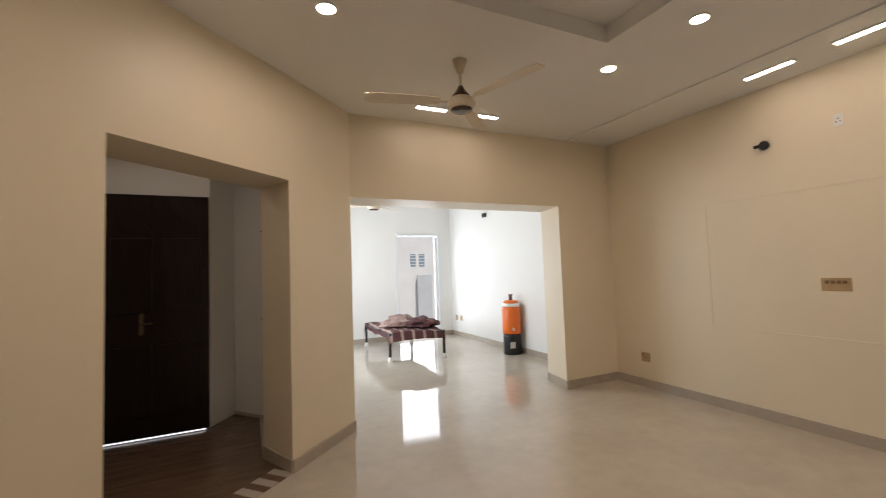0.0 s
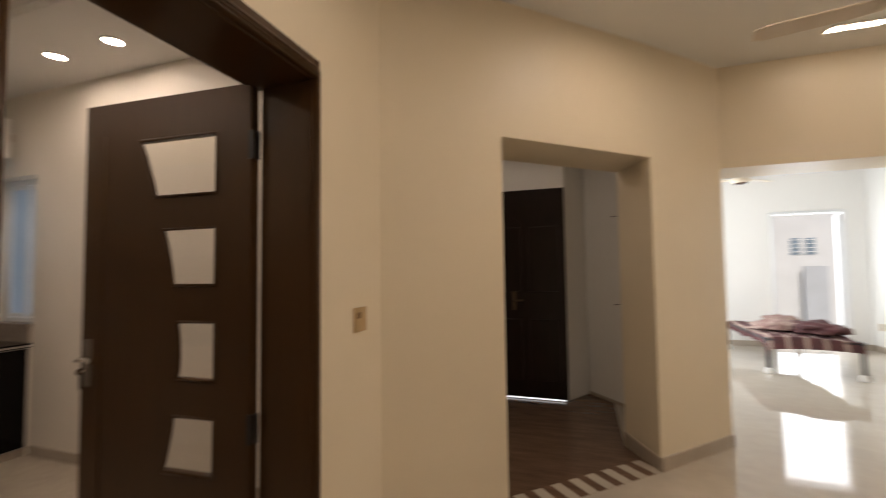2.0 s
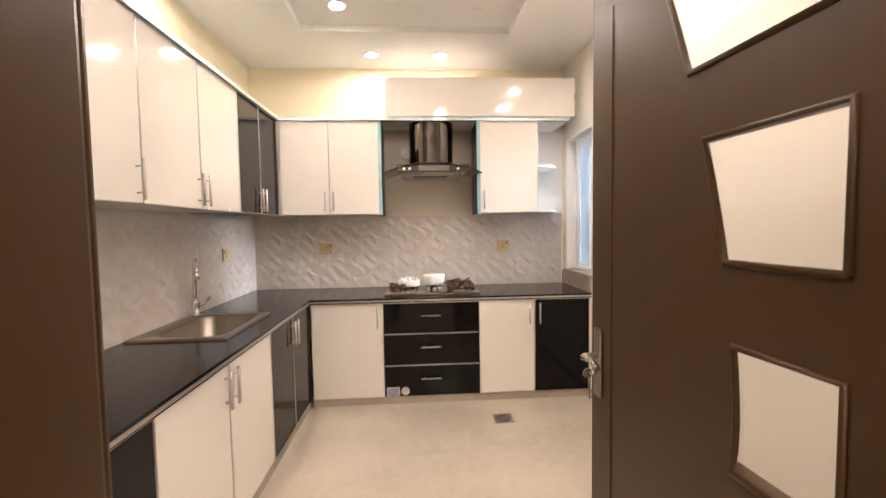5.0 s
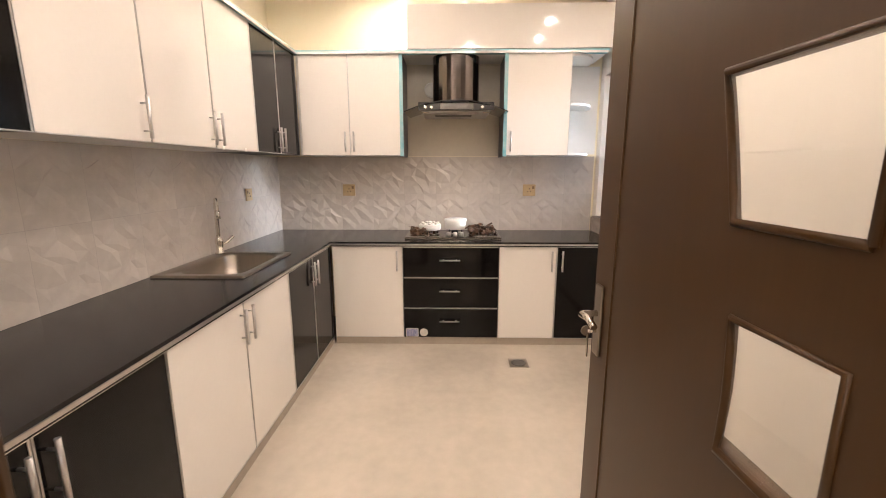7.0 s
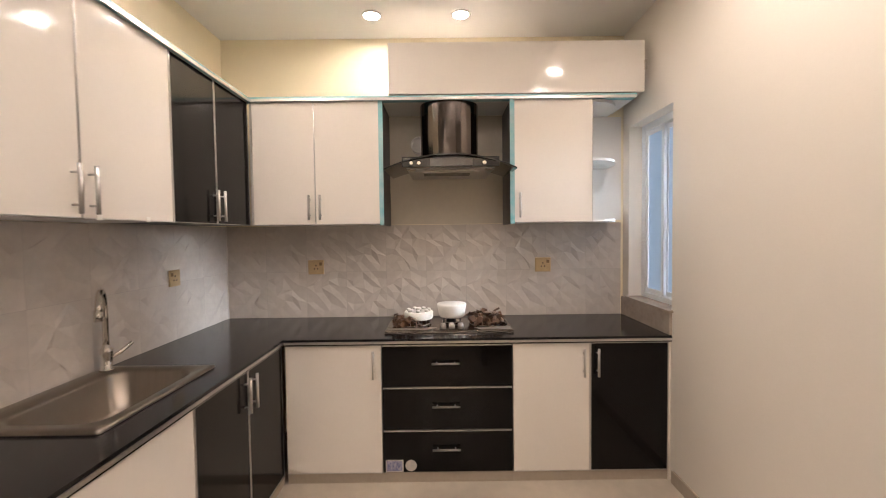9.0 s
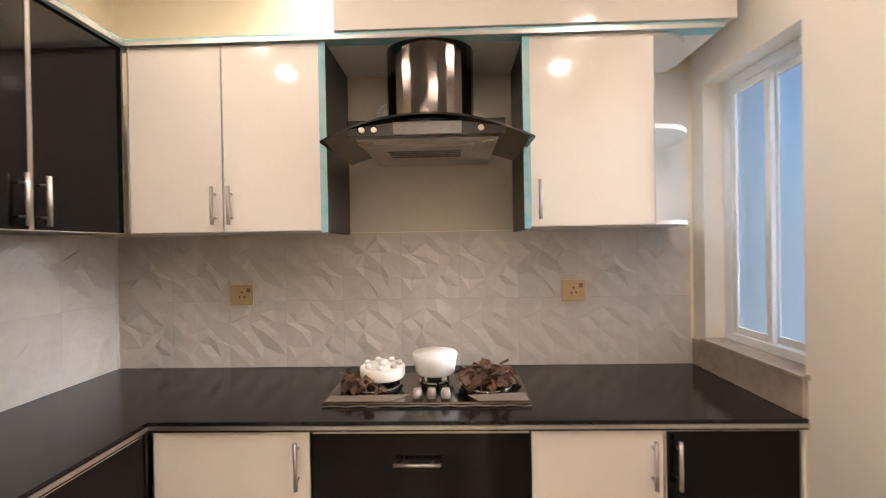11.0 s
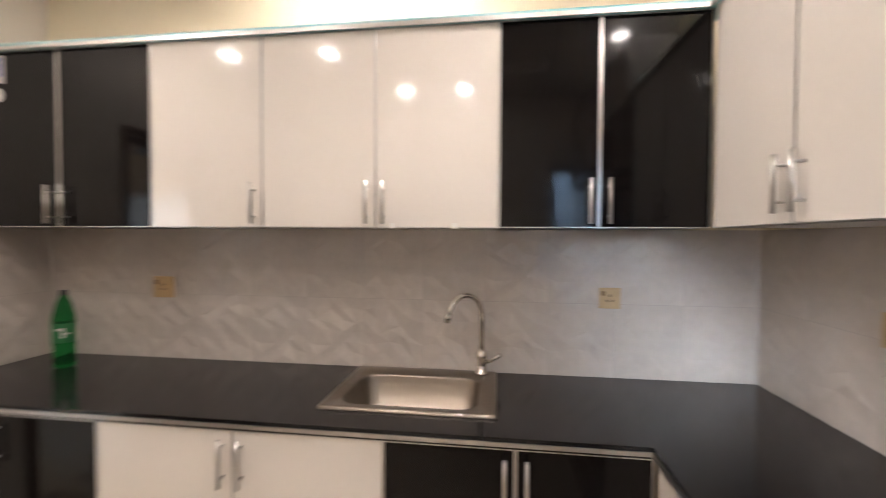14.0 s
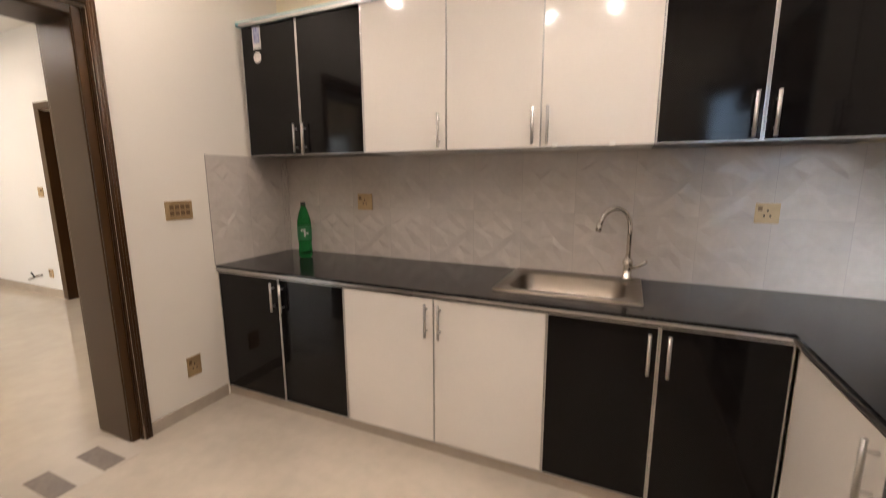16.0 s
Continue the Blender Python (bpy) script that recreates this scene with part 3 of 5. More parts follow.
for x in (TAG1, TAG2):
    part("tag", bm_box(x - 0.012, x + 0.012, UY + 0.0028, UY + 0.004, UZ0 - 0.004, UZ0 + 0.018), PLASTICW, c3, "small white tag")
b = bm_box(-1.35, -1.285, UY + 0.001, UY + 0.003, 2.195, 2.32)
st = part("sticker", b, STICKW, c1, "printed paper sticker")
part("print", bm_box(-1.343, -1.292, UY + 0.003, UY + 0.0036, 2.225, 2.313), STICKER, st)
part("sticker", bm_lathe([(0.032, 0.0), (0.032, 0.002)], (-1.314, UY + 0.001, 2.144), 20, "y"), STICKW, c1, "round paper sticker")


def wall_unit_hob(y0, y1, doors, label):
    u = thing("wall_cabinet", (HOBX, (y0 + y1) / 2, UZ0), label, "cabinet", "wall cabinets")
    part("body", bm_box(HOBX + 0.002, UX - 0.0195, y0 + 0.001, y1 - 0.001, UZ0 + 0.001, UZ1), WHITEBOARD, u)
    for a, b_, h in doors:
        d = door_panel("y", a, b_, UX, UZ0, UZ1, GLOSSW, u)
        handle_v(UX, h, UZ0 + 0.03, UZ0 + 0.19, (1, 0), d)
    return u


ua = wall_unit_hob(0.066, 0.91, [(0.088, 0.49, 0.455), (0.49, 0.91, 0.525)], "gloss white two-door wall cabinet beside the hood")
ub = wall_unit_hob(1.775, 2.285, [(1.775, 2.285, 1.81)], "gloss white single-door wall cabinet beside the hood")
# dark side panels with blue film on the front edge
for y0, y1, u in ((0.91, 0.93, ua), (1.755, 1.775, ub)):
    part("side_panel", bm_box(HOBX + 0.002, UX - 0.002, y0, y1, UZ0 - 0.008, UZ1), CARCASS, u, "dark side panel")
    part("film", bm_box(UX - 0.002, UX + 0.004, y0 - 0.006, y1 + 0.003, UZ0 - 0.008, UZ1), BLUEFILM, u, "pale blue protective film strip")
# open corner shelves
sh = thing("corner_shelf", (HOBX, 2.4, UZ0), "white open corner shelf unit with three boards", "shelf")
for z in (UZ0, 1.94, UZ1 - 0.02):
    n = 8
    pts = [(HOBX + 0.002, 2.2865), (UX - 0.004, 2.2865)] + [(HOBX + 0.07 + (UX - HOBX - 0.08) * math.cos(math.pi / 2 * k / n), 2.33 + 0.19 * math.sin(math.pi / 2 * k / n)) for k in range(n + 1)] + [(HOBX + 0.002, 2.52)]
    part("shelf_board", bm_prism(pts, z, z + 0.018), WHITEBOARD, sh)
part("back", bm_box(HOBX + 0.002, HOBX + 0.008, 2.287, 2.625, UZ0 + 0.0185, UZ1 - 0.0205), WHITEBOARD, sh)
# cornice strip with blue film
co = thing("cornice", (HOBX, SINKY, UZ1), "aluminium cornice strip still in blue protective film", "cornice")
b = bm_box(UX + 0.02, -1.165, UY - 0.05, UY + 0.02, UZ1 + 0.001, UZ1 + 0.026, 0.003)
part("strip", b, BLUEFILM, co)
part("strip", bm_box(UX - 0.05, UX + 0.019, SINKY + 0.01, 2.56, UZ1 + 0.001, UZ1 + 0.026, 0.003), BLUEFILM, co)
part("rail", bm_box(UX + 0.024, -1.197, UY + 0.0205, UY + 0.025, UZ1 - 0.004, UZ1 + 0.013), ALU, co, "bare aluminium edge")
part("rail", bm_box(UX + 0.0195, UX + 0.024, UY + 0.03, 2.555, UZ1 - 0.004, UZ1 + 0.013), ALU, co, "bare aluminium edge")
part("backboard", bm_box(HOBX + 0.002, UX - 0.051, 0.911, 2.56, UZ1 + 0.002, UZ1 + 0.02), WHITEBOARD, co)
# box over the hood
bx = thing("top_cabinet", (HOBX, 1.78, 2.365), "long gloss white top cabinet above the hood", "cabinet")
part("body", bm_box(HOBX + 0.002, UX + 0.01, 0.990, 2.59, 2.363, 2.685), WHITEBOARD, bx)
part("front", bm_box(UX + 0.0105, UX + 0.028, 0.977, 2.602, 2.364, 2.687, 0.002), GLOSSW, bx)
part("hinge", bm_box(UX + 0.03, UX + 0.042, 2.595, 2.612, 2.50, 2.56, 0.002), CHROME, bx, "small chrome hinge")


# base units
def base_unit_sink(x0, x1, doors, colour, label):
    u = thing("base_cabinet", ((x0 + x1) / 2, SINKY, 0), label, "cabinet", "base cabinets")
    low = 0.68 if x1 < -2.0 else BZ1
    part("body", bm_box(x0 + 0.001, x1 - 0.001, SINKY + 0.002, BY - 0.0195, BZ0 + 0.001, low), CARCASS, u)
    for a, b_, h in doors:
        d = door_panel("x", a, b_, BY, BZ0, BZ1, colour, u)
        handle_v(h, BY, BZ1 - 0.195, BZ1 - 0.025, (0, 1), d)
    part("plinth", bm_box(x0, x1, BY - 0.04, BY - 0.006, 0.0, BZ0), SKIRT, u, "beige tiled plinth")
    return u


base_unit_sink(-2.115, -1.153, [(-1.65, -1.153, -1.615), (-2.115, -1.65, -1.685)], GLOSSB, "gloss black two-door base cabinet at the counter's end")
base_unit_sink(-3.193, -2.115, [(-2.65, -2.115, -2.615), (-3.193, -2.65, -2.685)], GLOSSW, "gloss white two-door base cabinet under the sink")
base_unit_sink(-4.065, -3.193, [(-3.63, -3.193, -3.595), (-4.053, -3.63, -3.665)], GLOSSB, "gloss black two-door corner base cabinet")


def base_unit_hob(y0, y1, colour, handle_y, label):
    u = thing("base_cabinet", (HOBX, (y0 + y1) / 2, 0), label, "cabinet", "base cabinets")
    part("body", bm_box(HOBX + 0.002, BX - 0.0195, y0 + 0.001, y1 - 0.001, BZ0 + 0.001, BZ1), CARCASS, u)
    d = door_panel("y", y0, y1, BX, BZ0, BZ1, colour, u)
    handle_v(BX, handle_y, BZ1 - 0.195, BZ1 - 0.03, (1, 0), d)
    part("plinth", bm_box(BX - 0.04, BX - 0.006, y0, y1, 0.0, BZ0), SKIRT, u, "beige tiled plinth")
    return u


base_unit_hob(0.372, 0.94, GLOSSW, 0.895, "gloss white single-door base cabinet beside the drawers")
base_unit_hob(1.712, 2.168, GLOSSW, 2.128, "gloss white single-door base cabinet beside the drawers")
base_unit_hob(2.168, 2.632, GLOSSB, 2.21, "gloss black single-door base cabinet by the window wall")
structure("trim_1", bm_box(HOBX, BX - 0.002, 2.6335, WINY, 0, BZ1), KCREAM, "pale filler strip at the wall", "filler")
dr = thing("drawer_unit", (HOBX, 1.32, 0), "gloss black unit of three drawers with two stickers", "drawers")
part("body", bm_box(HOBX + 0.002, BX - 0.0195, 0.941, 1.711, BZ0 + 0.001, BZ1), CARCASS, dr)
part("plinth", bm_box(BX - 0.04, BX - 0.006, 0.94, 1.712, 0.0, BZ0), SKIRT, dr, "beige tiled plinth")
zs = [BZ0, 0.318, 0.575, BZ1]
for i in range(3):
    d = part("drawer_front", bm_box(BX - 0.018, BX, 0.945, 1.707, zs[i] + 0.003, zs[i + 1] - 0.008, 0.0015), GLOSSB, dr)
    b = bm_box(BX - 0.017, BX + 0.003, 0.945, 1.707, zs[i + 1] - 0.008, zs[i + 1] - 0.0005)
    part("edge_trim", b, ALU, d, "aluminium edge strip")
    zc = (zs[i] + zs[i + 1]) / 2 + 0.02
    b = bm_tube([(BX + 0.03, 1.235, zc), (BX + 0.03, 1.40, zc)], 0.006, 12)
    for y in (1.265, 1.37):
        bm_tube([(BX, y, zc), (BX + 0.03, y, zc)], 0.0045, 10, b)
    part("handle", b, ALU, d, "brushed steel bar handle")
st = part("sticker", bm_box(BX + 0.0003, BX + 0.002, 0.955, 1.06, 0.068, 0.14), STICKW, dr, "printed paper sticker")
part("print", bm_box(BX + 0.002, BX + 0.0026, 0.962, 1.053, 0.074, 0.134), STICKER, st)
part("sticker", bm_lathe([(0.034, 0.0003), (0.034, 0.002)], (BX, 1.105, 0.105), 20, "x"), STICKW, dr, "round paper sticker")

# worktop
CX, CY, CZ = -4.044, 0.366, 0.868
wt = thing("worktop", (HOBX, SINKY, 0.832), "black granite L-shaped worktop with an aluminium edge strip", "worktop")
S0, S1, SY0, SY1 = -3.570, -2.906, -0.268, 0.238
b = bmesh.new()
xs = [HOBX + 0.002, CX, S0 + 0.03, S1 - 0.03, DOORX - 0.002]
ys = [SINKY + 0.002, SY0 + 0.03, SY1 - 0.03, CY, WINY - 0.003]
cells = {(i, k) for i in range(4) for k in range(4) if (i == 0 or k < 3) and (i, k) != (2, 1)}
corner = {}


def knot(i, k, z):
    if (i, k, z) not in corner:
        corner[i, k, z] = b.verts.new((xs[i], ys[k], z))
    return corner[i, k, z]


for i, k in cells:
    for z in (0.832, CZ):
        b.faces.new([knot(i + p, k + q, z) for p, q in ((0, 0), (1, 0), (1, 1), (0, 1))])
    for di, dk, p, q in ((-1, 0, (0, 0), (0, 1)), (1, 0, (1, 0), (1, 1)), (0, -1, (0, 0), (1, 0)), (0, 1, (0, 1), (1, 1))):
        if (i + di, k + dk) not in cells:
            b.faces.new((knot(i + p[0], k + p[1], 0.832), knot(i + q[0], k + q[1], 0.832), knot(i + q[0], k + q[1], CZ), knot(i + p[0], k + p[1], CZ)))
bmesh.ops.recalc_face_normals(b, faces=b.faces)
part("slab", b, GRANITE, wt)
part("edge_strip", bm_box(CX + 0.005, DOORX - 0.002, CY + 0.0005, CY + 0.005, 0.840, 0.854), ALU, wt, "aluminium edge strip")
part("edge_strip", bm_box(CX + 0.0005, CX + 0.005, CY + 0.0005, WINY - 0.003, 0.840, 0.854), ALU, wt, "aluminium edge strip")

# sink
sk = thing("sink", (-3.24, -0.02, CZ), "single-bowl stainless steel inset sink", "sink")
b = bmesh.new()


def rounded(x0, x1, y0, y1, r, z, n=6):
    out = []
    for cx, cy, a0 in ((x1 - r, y1 - r, 0), (x0 + r, y1 - r, 90), (x0 + r, y0 + r, 180), (x1 - r, y0 + r, 270)):
        for k in range(n + 1):
            a = radians(a0 + 90 * k / n)
            out.append(b.verts.new((cx + r * math.cos(a), cy + r * math.sin(a), z)))
    return out


IY0 = SY0 + 0.10
loops = [rounded(S0, S1, SY0, SY1, 0.012, CZ + 0.001), rounded(S0, S1, SY0, SY1, 0.012, CZ + 0.010), rounded(S0 + 0.012, S1 - 0.012, SY0 + 0.012, SY1 - 0.012, 0.01, CZ + 0.013),
         rounded(S0 + 0.065, S1 - 0.055, IY0, SY1 - 0.045, 0.08, CZ + 0.010), rounded(S0 + 0.07, S1 - 0.06, IY0 + 0.005, SY1 - 0.05, 0.08, CZ - 0.002),
         rounded(S0 + 0.085, S1 - 0.075, IY0 + 0.02, SY1 - 0.065, 0.07, CZ - 0.15), rounded(S0 + 0.12, S1 - 0.11, IY0 + 0.05, SY1 - 0.10, 0.05, CZ - 0.165)]
for p_, q_ in zip(loops, loops[1:]):
    for k in range(len(p_)):
        f = b.faces.new((p_[k], p_[(k + 1) % len(p_)], q_[(k + 1) % len(p_)], q_[k]))
        f.smooth = True
b.faces.new(loops[-1])
bmesh.ops.recalc_face_normals(b, faces=b.faces)
part("bowl", b, STEEL, sk)
part("drain", bm_lathe([(0.04, 0), (0.04, 0.004), (0.028, 0.005), (0.026, 0.001)], (-3.24, 0.0, CZ - 0.1645), 24), CHROME, sk, "chrome drain fitting")
# tap
TXB, TYB = -3.50, -0.215
tp = thing("tap", (TXB, TYB, CZ + 0.012), "chrome swan-neck kitchen tap with a single lever", "tap")
part("body", bm_lathe([(0.030, 0), (0.030, 0.008), (0.022, 0.012), (0.022, 0.07), (0.026, 0.075), (0.026, 0.095), (0.018, 0.105), (0.014, 0.12)], (TXB, TYB, CZ + 0.0135), 24), CHROME, tp)
neck = [(TXB, TYB, CZ + 0.12), (TXB, TYB, CZ + 0.275)]
for k in range(1, 13):
    a = math.pi * 0.93 * k / 12
    rr_ = 0.084
    dx, dy = 0.85, 0.53
    h = rr_ * (1 - math.cos(a))
    neck.append((TXB + dx * h, TYB + dy * h, CZ + 0.275 + rr_ * 1.25 * math.sin(a)))
part("spout", bm_tube(neck, 0.0125, 16), CHROME, tp)
e = Vector(neck[-1])
part("aerator", bm_tube([e + Vector((0, 0, 0.012)), e + Vector((0.008, 0.005, -0.035))], 0.0155, 16), CHROME, tp)
part("lever", bm_tube([(TXB - 0.015, TYB + 0.01, CZ + 0.07), (TXB - 0.045, TYB + 0.03, CZ + 0.085), (TXB - 0.085, TYB + 0.055, CZ + 0.12)], 0.009, 12), CHROME, tp)

# hob
HX0, HX1, HY0, HY1 = -4.55, -4.172, 0.945, 1.74
hb = thing("gas_hob", (-4.35, 1.345, CZ), "steel three-burner gas hob with packing still on it", "hob")
part("plate", bm_box(HX0, HX1, HY0, HY1, CZ + 0.001, CZ + 0.016, 0.005), HOBSTEEL, hb)
for pts in ([(HX1 - 0.012, HY0 + 0.01), (HX1 - 0.014, HY0 + 0.26), (HX1 - 0.085, HY0 + 0.33), (HX1 - 0.075, HY0 + 0.01)], [(HX1 - 0.012, HY1 - 0.20), (HX1 - 0.012, HY1 - 0.01), (HX1 - 0.10, HY1 - 0.01), (HX1 - 0.075, HY1 - 0.24)]):
    part("plate_film", bm_prism(pts, CZ + 0.0165, CZ + 0.0175), FILM, hb, "loose clear protective film")
ragged = [(HX1 + 0.002 + 0.004 * math.sin(k * 2.3), HY0 + (HY1 - HY0) * k / 26, CZ + 0.004 + 0.002 * math.sin(k * 1.7)) for k in range(27)]
part("film_edge", bm_tube(ragged, 0.0024, 6), FILM, hb, "ragged pale film edge")
BURN = [(-4.375, 1.115, 0.105), (-4.43, 1.36, 0.065), (-4.375, 1.585, 0.11)]
for x, y, r in BURN:
    part("drip_ring", bm_lathe([(r, 0), (r, 0.005), (r - 0.012, 0.008), (r - 0.02, 0.003)], (x, y, CZ + 0.0165), 32), CHROME, hb)
    part("burner", bm_lathe([(r * 0.5, 0), (r * 0.5, 0.012), (r * 0.42, 0.02), (r * 0.2, 0.022)], (x, y, CZ + 0.02), 24), BLACKP, hb)
    for k in range(5):
        b = bmesh.new()
        a = 2 * math.pi * k / 5 + 0.3
        ca, sa = math.cos(a), math.sin(a)
        bm_tube([(x + r * 0.95 * ca, y + r * 0.95 * sa, CZ + 0.018), (x + r * 0.9 * ca, y + r * 0.9 * sa, CZ + 0.052), (x + r * 0.35 * ca, y + r * 0.35 * sa, CZ + 0.050)], 0.005, 8, b)
        part("pan_support", b, BLACKP, hb)
for y in (1.305, 1.36, 1.415):
    part("knob", bm_lathe([(0.019, 0), (0.019, 0.018), (0.015, 0.034), (0.009, 0.036)], (-4.225, y, CZ + 0.0165), 20), HOODUNDER, hb, "grey metal gas knob")
# packing on the burners
rng = random.Random(4)
pk = thing("foam_packing", (BURN[0][0], BURN[0][1], CZ + 0.055), "ribbed round white polystyrene packing on a burner", "packing")
part("disc", bm_lathe([(0.088, 0), (0.094, 0.008), (0.096, 0.044), (0.090, 0.05)], (BURN[0][0] + 0.005, BURN[0][1] + 0.03, CZ + 0.0535), 24), STYRO, pk)
for k in range(7):
    a = 2 * math.pi * k / 7
    part("lug", bm_lathe([(0.014, 0), (0.014, 0.012), (0.010, 0.016)],
         (BURN[0][0] + 0.005 + 0.068 * math.cos(a), BURN[0][1] + 0.03 + 0.068 * math.sin(a), CZ + 0.1035), 10), STYRO, pk)
part("lug", bm_lathe([(0.018, 0), (0.018, 0.018), (0.012, 0.024)], (BURN[0][0] + 0.005, BURN[0][1] + 0.03, CZ + 0.1035), 12), STYRO, pk)
pk = thing("foam_packing", (BURN[1][0], BURN[1][1], CZ + 0.055), "plain round white polystyrene cup on the middle burner", "packing")
b = bm_lathe([(0.080, 0), (0.086, 0.010), (0.093, 0.05), (0.099, 0.08), (0.095, 0.088), (0.0, 0.090)], (BURN[1][0], BURN[1][1] + 0.005, CZ + 0.0535), 28)
part("cup", b, STYRO, pk)


def crumple(at, r, n, seed, squash=0.55):
    """Crushed wrapping: overlapping bent scraps."""
    g = random.Random(seed)
    b = bmesh.new()
    for _ in range(n):
        a, d = g.uniform(0, 2 * math.pi), r * math.sqrt(g.random())
        c = Vector((at[0] + d * math.cos(a), at[1] + d * math.sin(a), at[2] + g.uniform(0.005, r * squash)))
        t = Euler((g.uniform(-1, 1), g.uniform(-1, 1), g.uniform(0, 6.3))).to_matrix()
        w_, l_ = g.uniform(0.007, 0.018), g.uniform(0.015, 0.04)
        top = [b.verts.new(c + t @ Vector((x, y, 0.012 * math.sin(3 * x / l_ + 1) + g.uniform(-0.006, 0.006)))) for x, y in ((-l_, -w_), (0, -w_), (l_, -w_), (l_, w_), (0, w_), (-l_, w_))]
        low = [b.verts.new(v.co + t @ Vector((0, 0, -0.002))) for v in top]
        for q in (top, list(reversed(low))):
            b.faces.new((q[0], q[1], q[4], q[5]) if q is top else (q[0], q[1], q[4], q[5]))
            b.faces.new((q[1], q[2], q[3], q[4]))
        for k in range(6):
            b.faces.new((top[k], low[k], low[(k + 1) % 6], top[(k + 1) % 6]))
    bmesh.ops.recalc_face_normals(b, faces=b.faces)
    return b


wr = thing("wrapping", (BURN[2][0], BURN[2][1], CZ + 0.02), "crumpled brown wrapping heaped on a burner", "packing")
tagged(part("crushed_paper", crumple((BURN[2][0], BURN[2][1], CZ + 0.022), 0.112, 130, 3), BROWNPAPER, wr), kind="stuff")
wr = thing("wrapping", (BURN[0][0], BURN[0][1], CZ + 0.02), "dark crumpled wrapping round a burner", "packing")
tagged(part("crushed_paper", crumple((BURN[0][0], BURN[0][1] - 0.02, CZ + 0.02), 0.125, 90, 9, 0.4), BROWNPAPER, wr), kind="stuff")

# hood
hd = thing("cooker_hood", (-4.5, 1.362, 1.86), "black curved-glass chimney cooker hood", "cooker hood")
HC = 1.362
b = bmesh.new()
n = 16
poly = [(HOBX + 0.003, HC + 0.195), (HOBX + 0.003, HC - 0.195)] + [(-4.53 + 0.20 * math.sin(math.pi * k / n) ** 0.6, HC - 0.195 * math.cos(math.pi * k / n)) for k in range(n + 1)]
part("chimney", bm_prism(poly, 1.955, UZ1 - 0.001), HOODMETAL, hd, "dark mirror-finish chimney")
# arched glass canopy
b = bmesh.new()
top, low = [], []
n = 20
for k in range(n + 1):
    u = -1 + 2 * k / n
    y = HC + 0.402 * u
    z = 1.962 - 0.075 * u * u
    xf = -4.085 - 0.075 * u * u
    for lst, dz in ((top, 0.0), (low, -0.008)):
        lst.append((b.verts.new((HOBX + 0.06, y, z + dz)), b.verts.new((xf, y, z + dz - 0.012))))
for k in range(n):
    b.faces.new((top[k][0], top[k][1], top[k + 1][1], top[k + 1][0]))
    b.faces.new((low[k][0], low[k + 1][0], low[k + 1][1], low[k][1]))
    b.faces.new((top[k][1], low[k][1], low[k + 1][1], top[k + 1][1]))
    b.faces.new((top[k][0], top[k + 1][0], low[k + 1][0], low[k][0]))
for k in (0, n):
    b.faces.new((top[k][0], low[k][0], low[k][1], top[k][1]))
bmesh.ops.recalc_face_normals(b, faces=b.faces)
part("canopy", b, BLACKGLASS, hd, "arched smoked glass canopy")
b = bm_box(HOBX + 0.01, -4.165, HC - 0.27, HC + 0.27, 1.876, 1.938, 0.006)
body_h = part("body", b, HOODUNDER, hd, "grey steel underside housing")
part("control_panel", bm_box(-4.1645, -4.125, HC - 0.29, HC + 0.29, 1.876, 1.936, 0.004), BLACKGLASS, hd, "black control strip")
part("display", bm_box(-4.1245, -4.122, HC - 0.12, HC + 0.13, 1.882, 1.926), FILTER, hd, "grey display window")
for y in (HC - 0.235, HC - 0.19, HC + 0.20):
    part("button", bm_lathe([(0.014, 0), (0.014, 0.005), (0.009, 0.007)], (-4.1245, y, 1.90), 16, "x"), CHROME, hd, "chrome button")
fl = part("filter", bm_box(-4.55, -4.25, HC - 0.22, HC + 0.18, 1.866, 1.8755), HOODUNDER, hd)
for k in range(4):
    x = -4.44 + 0.034 * k
    part("slot", bm_box(x, x + 0.014, HC - 0.17, HC + 0.13, 1.863, 1.8658), FILTER, fl)
for y in (HC - 0.24, HC + 0.24):
    part("lamp", bm_lathe([(0.030, 0.0), (0.030, 0.006)], (-4.22, y, 1.8695), 20), CHROME, hd, "unlit hood lamp")
part("duct_ring", bm_lathe([(0.06, 0), (0.06, 0.05), (0.05, 0.05), (0.05, 0.001)], (HOBX + 0.007, HC - 0.215, 2.12), 24, "x"), PLASTICW, hd, "white plastic duct outlet")

# plain tiles behind the hood, above the splashback
structure("trim_2", bm_box(HOBX, HOBX + 0.006, 0.931, 1.754, 1.549, UZ1 - 0.002), PLAINTILE, "plain cream tiling behind the hood", "tiling")


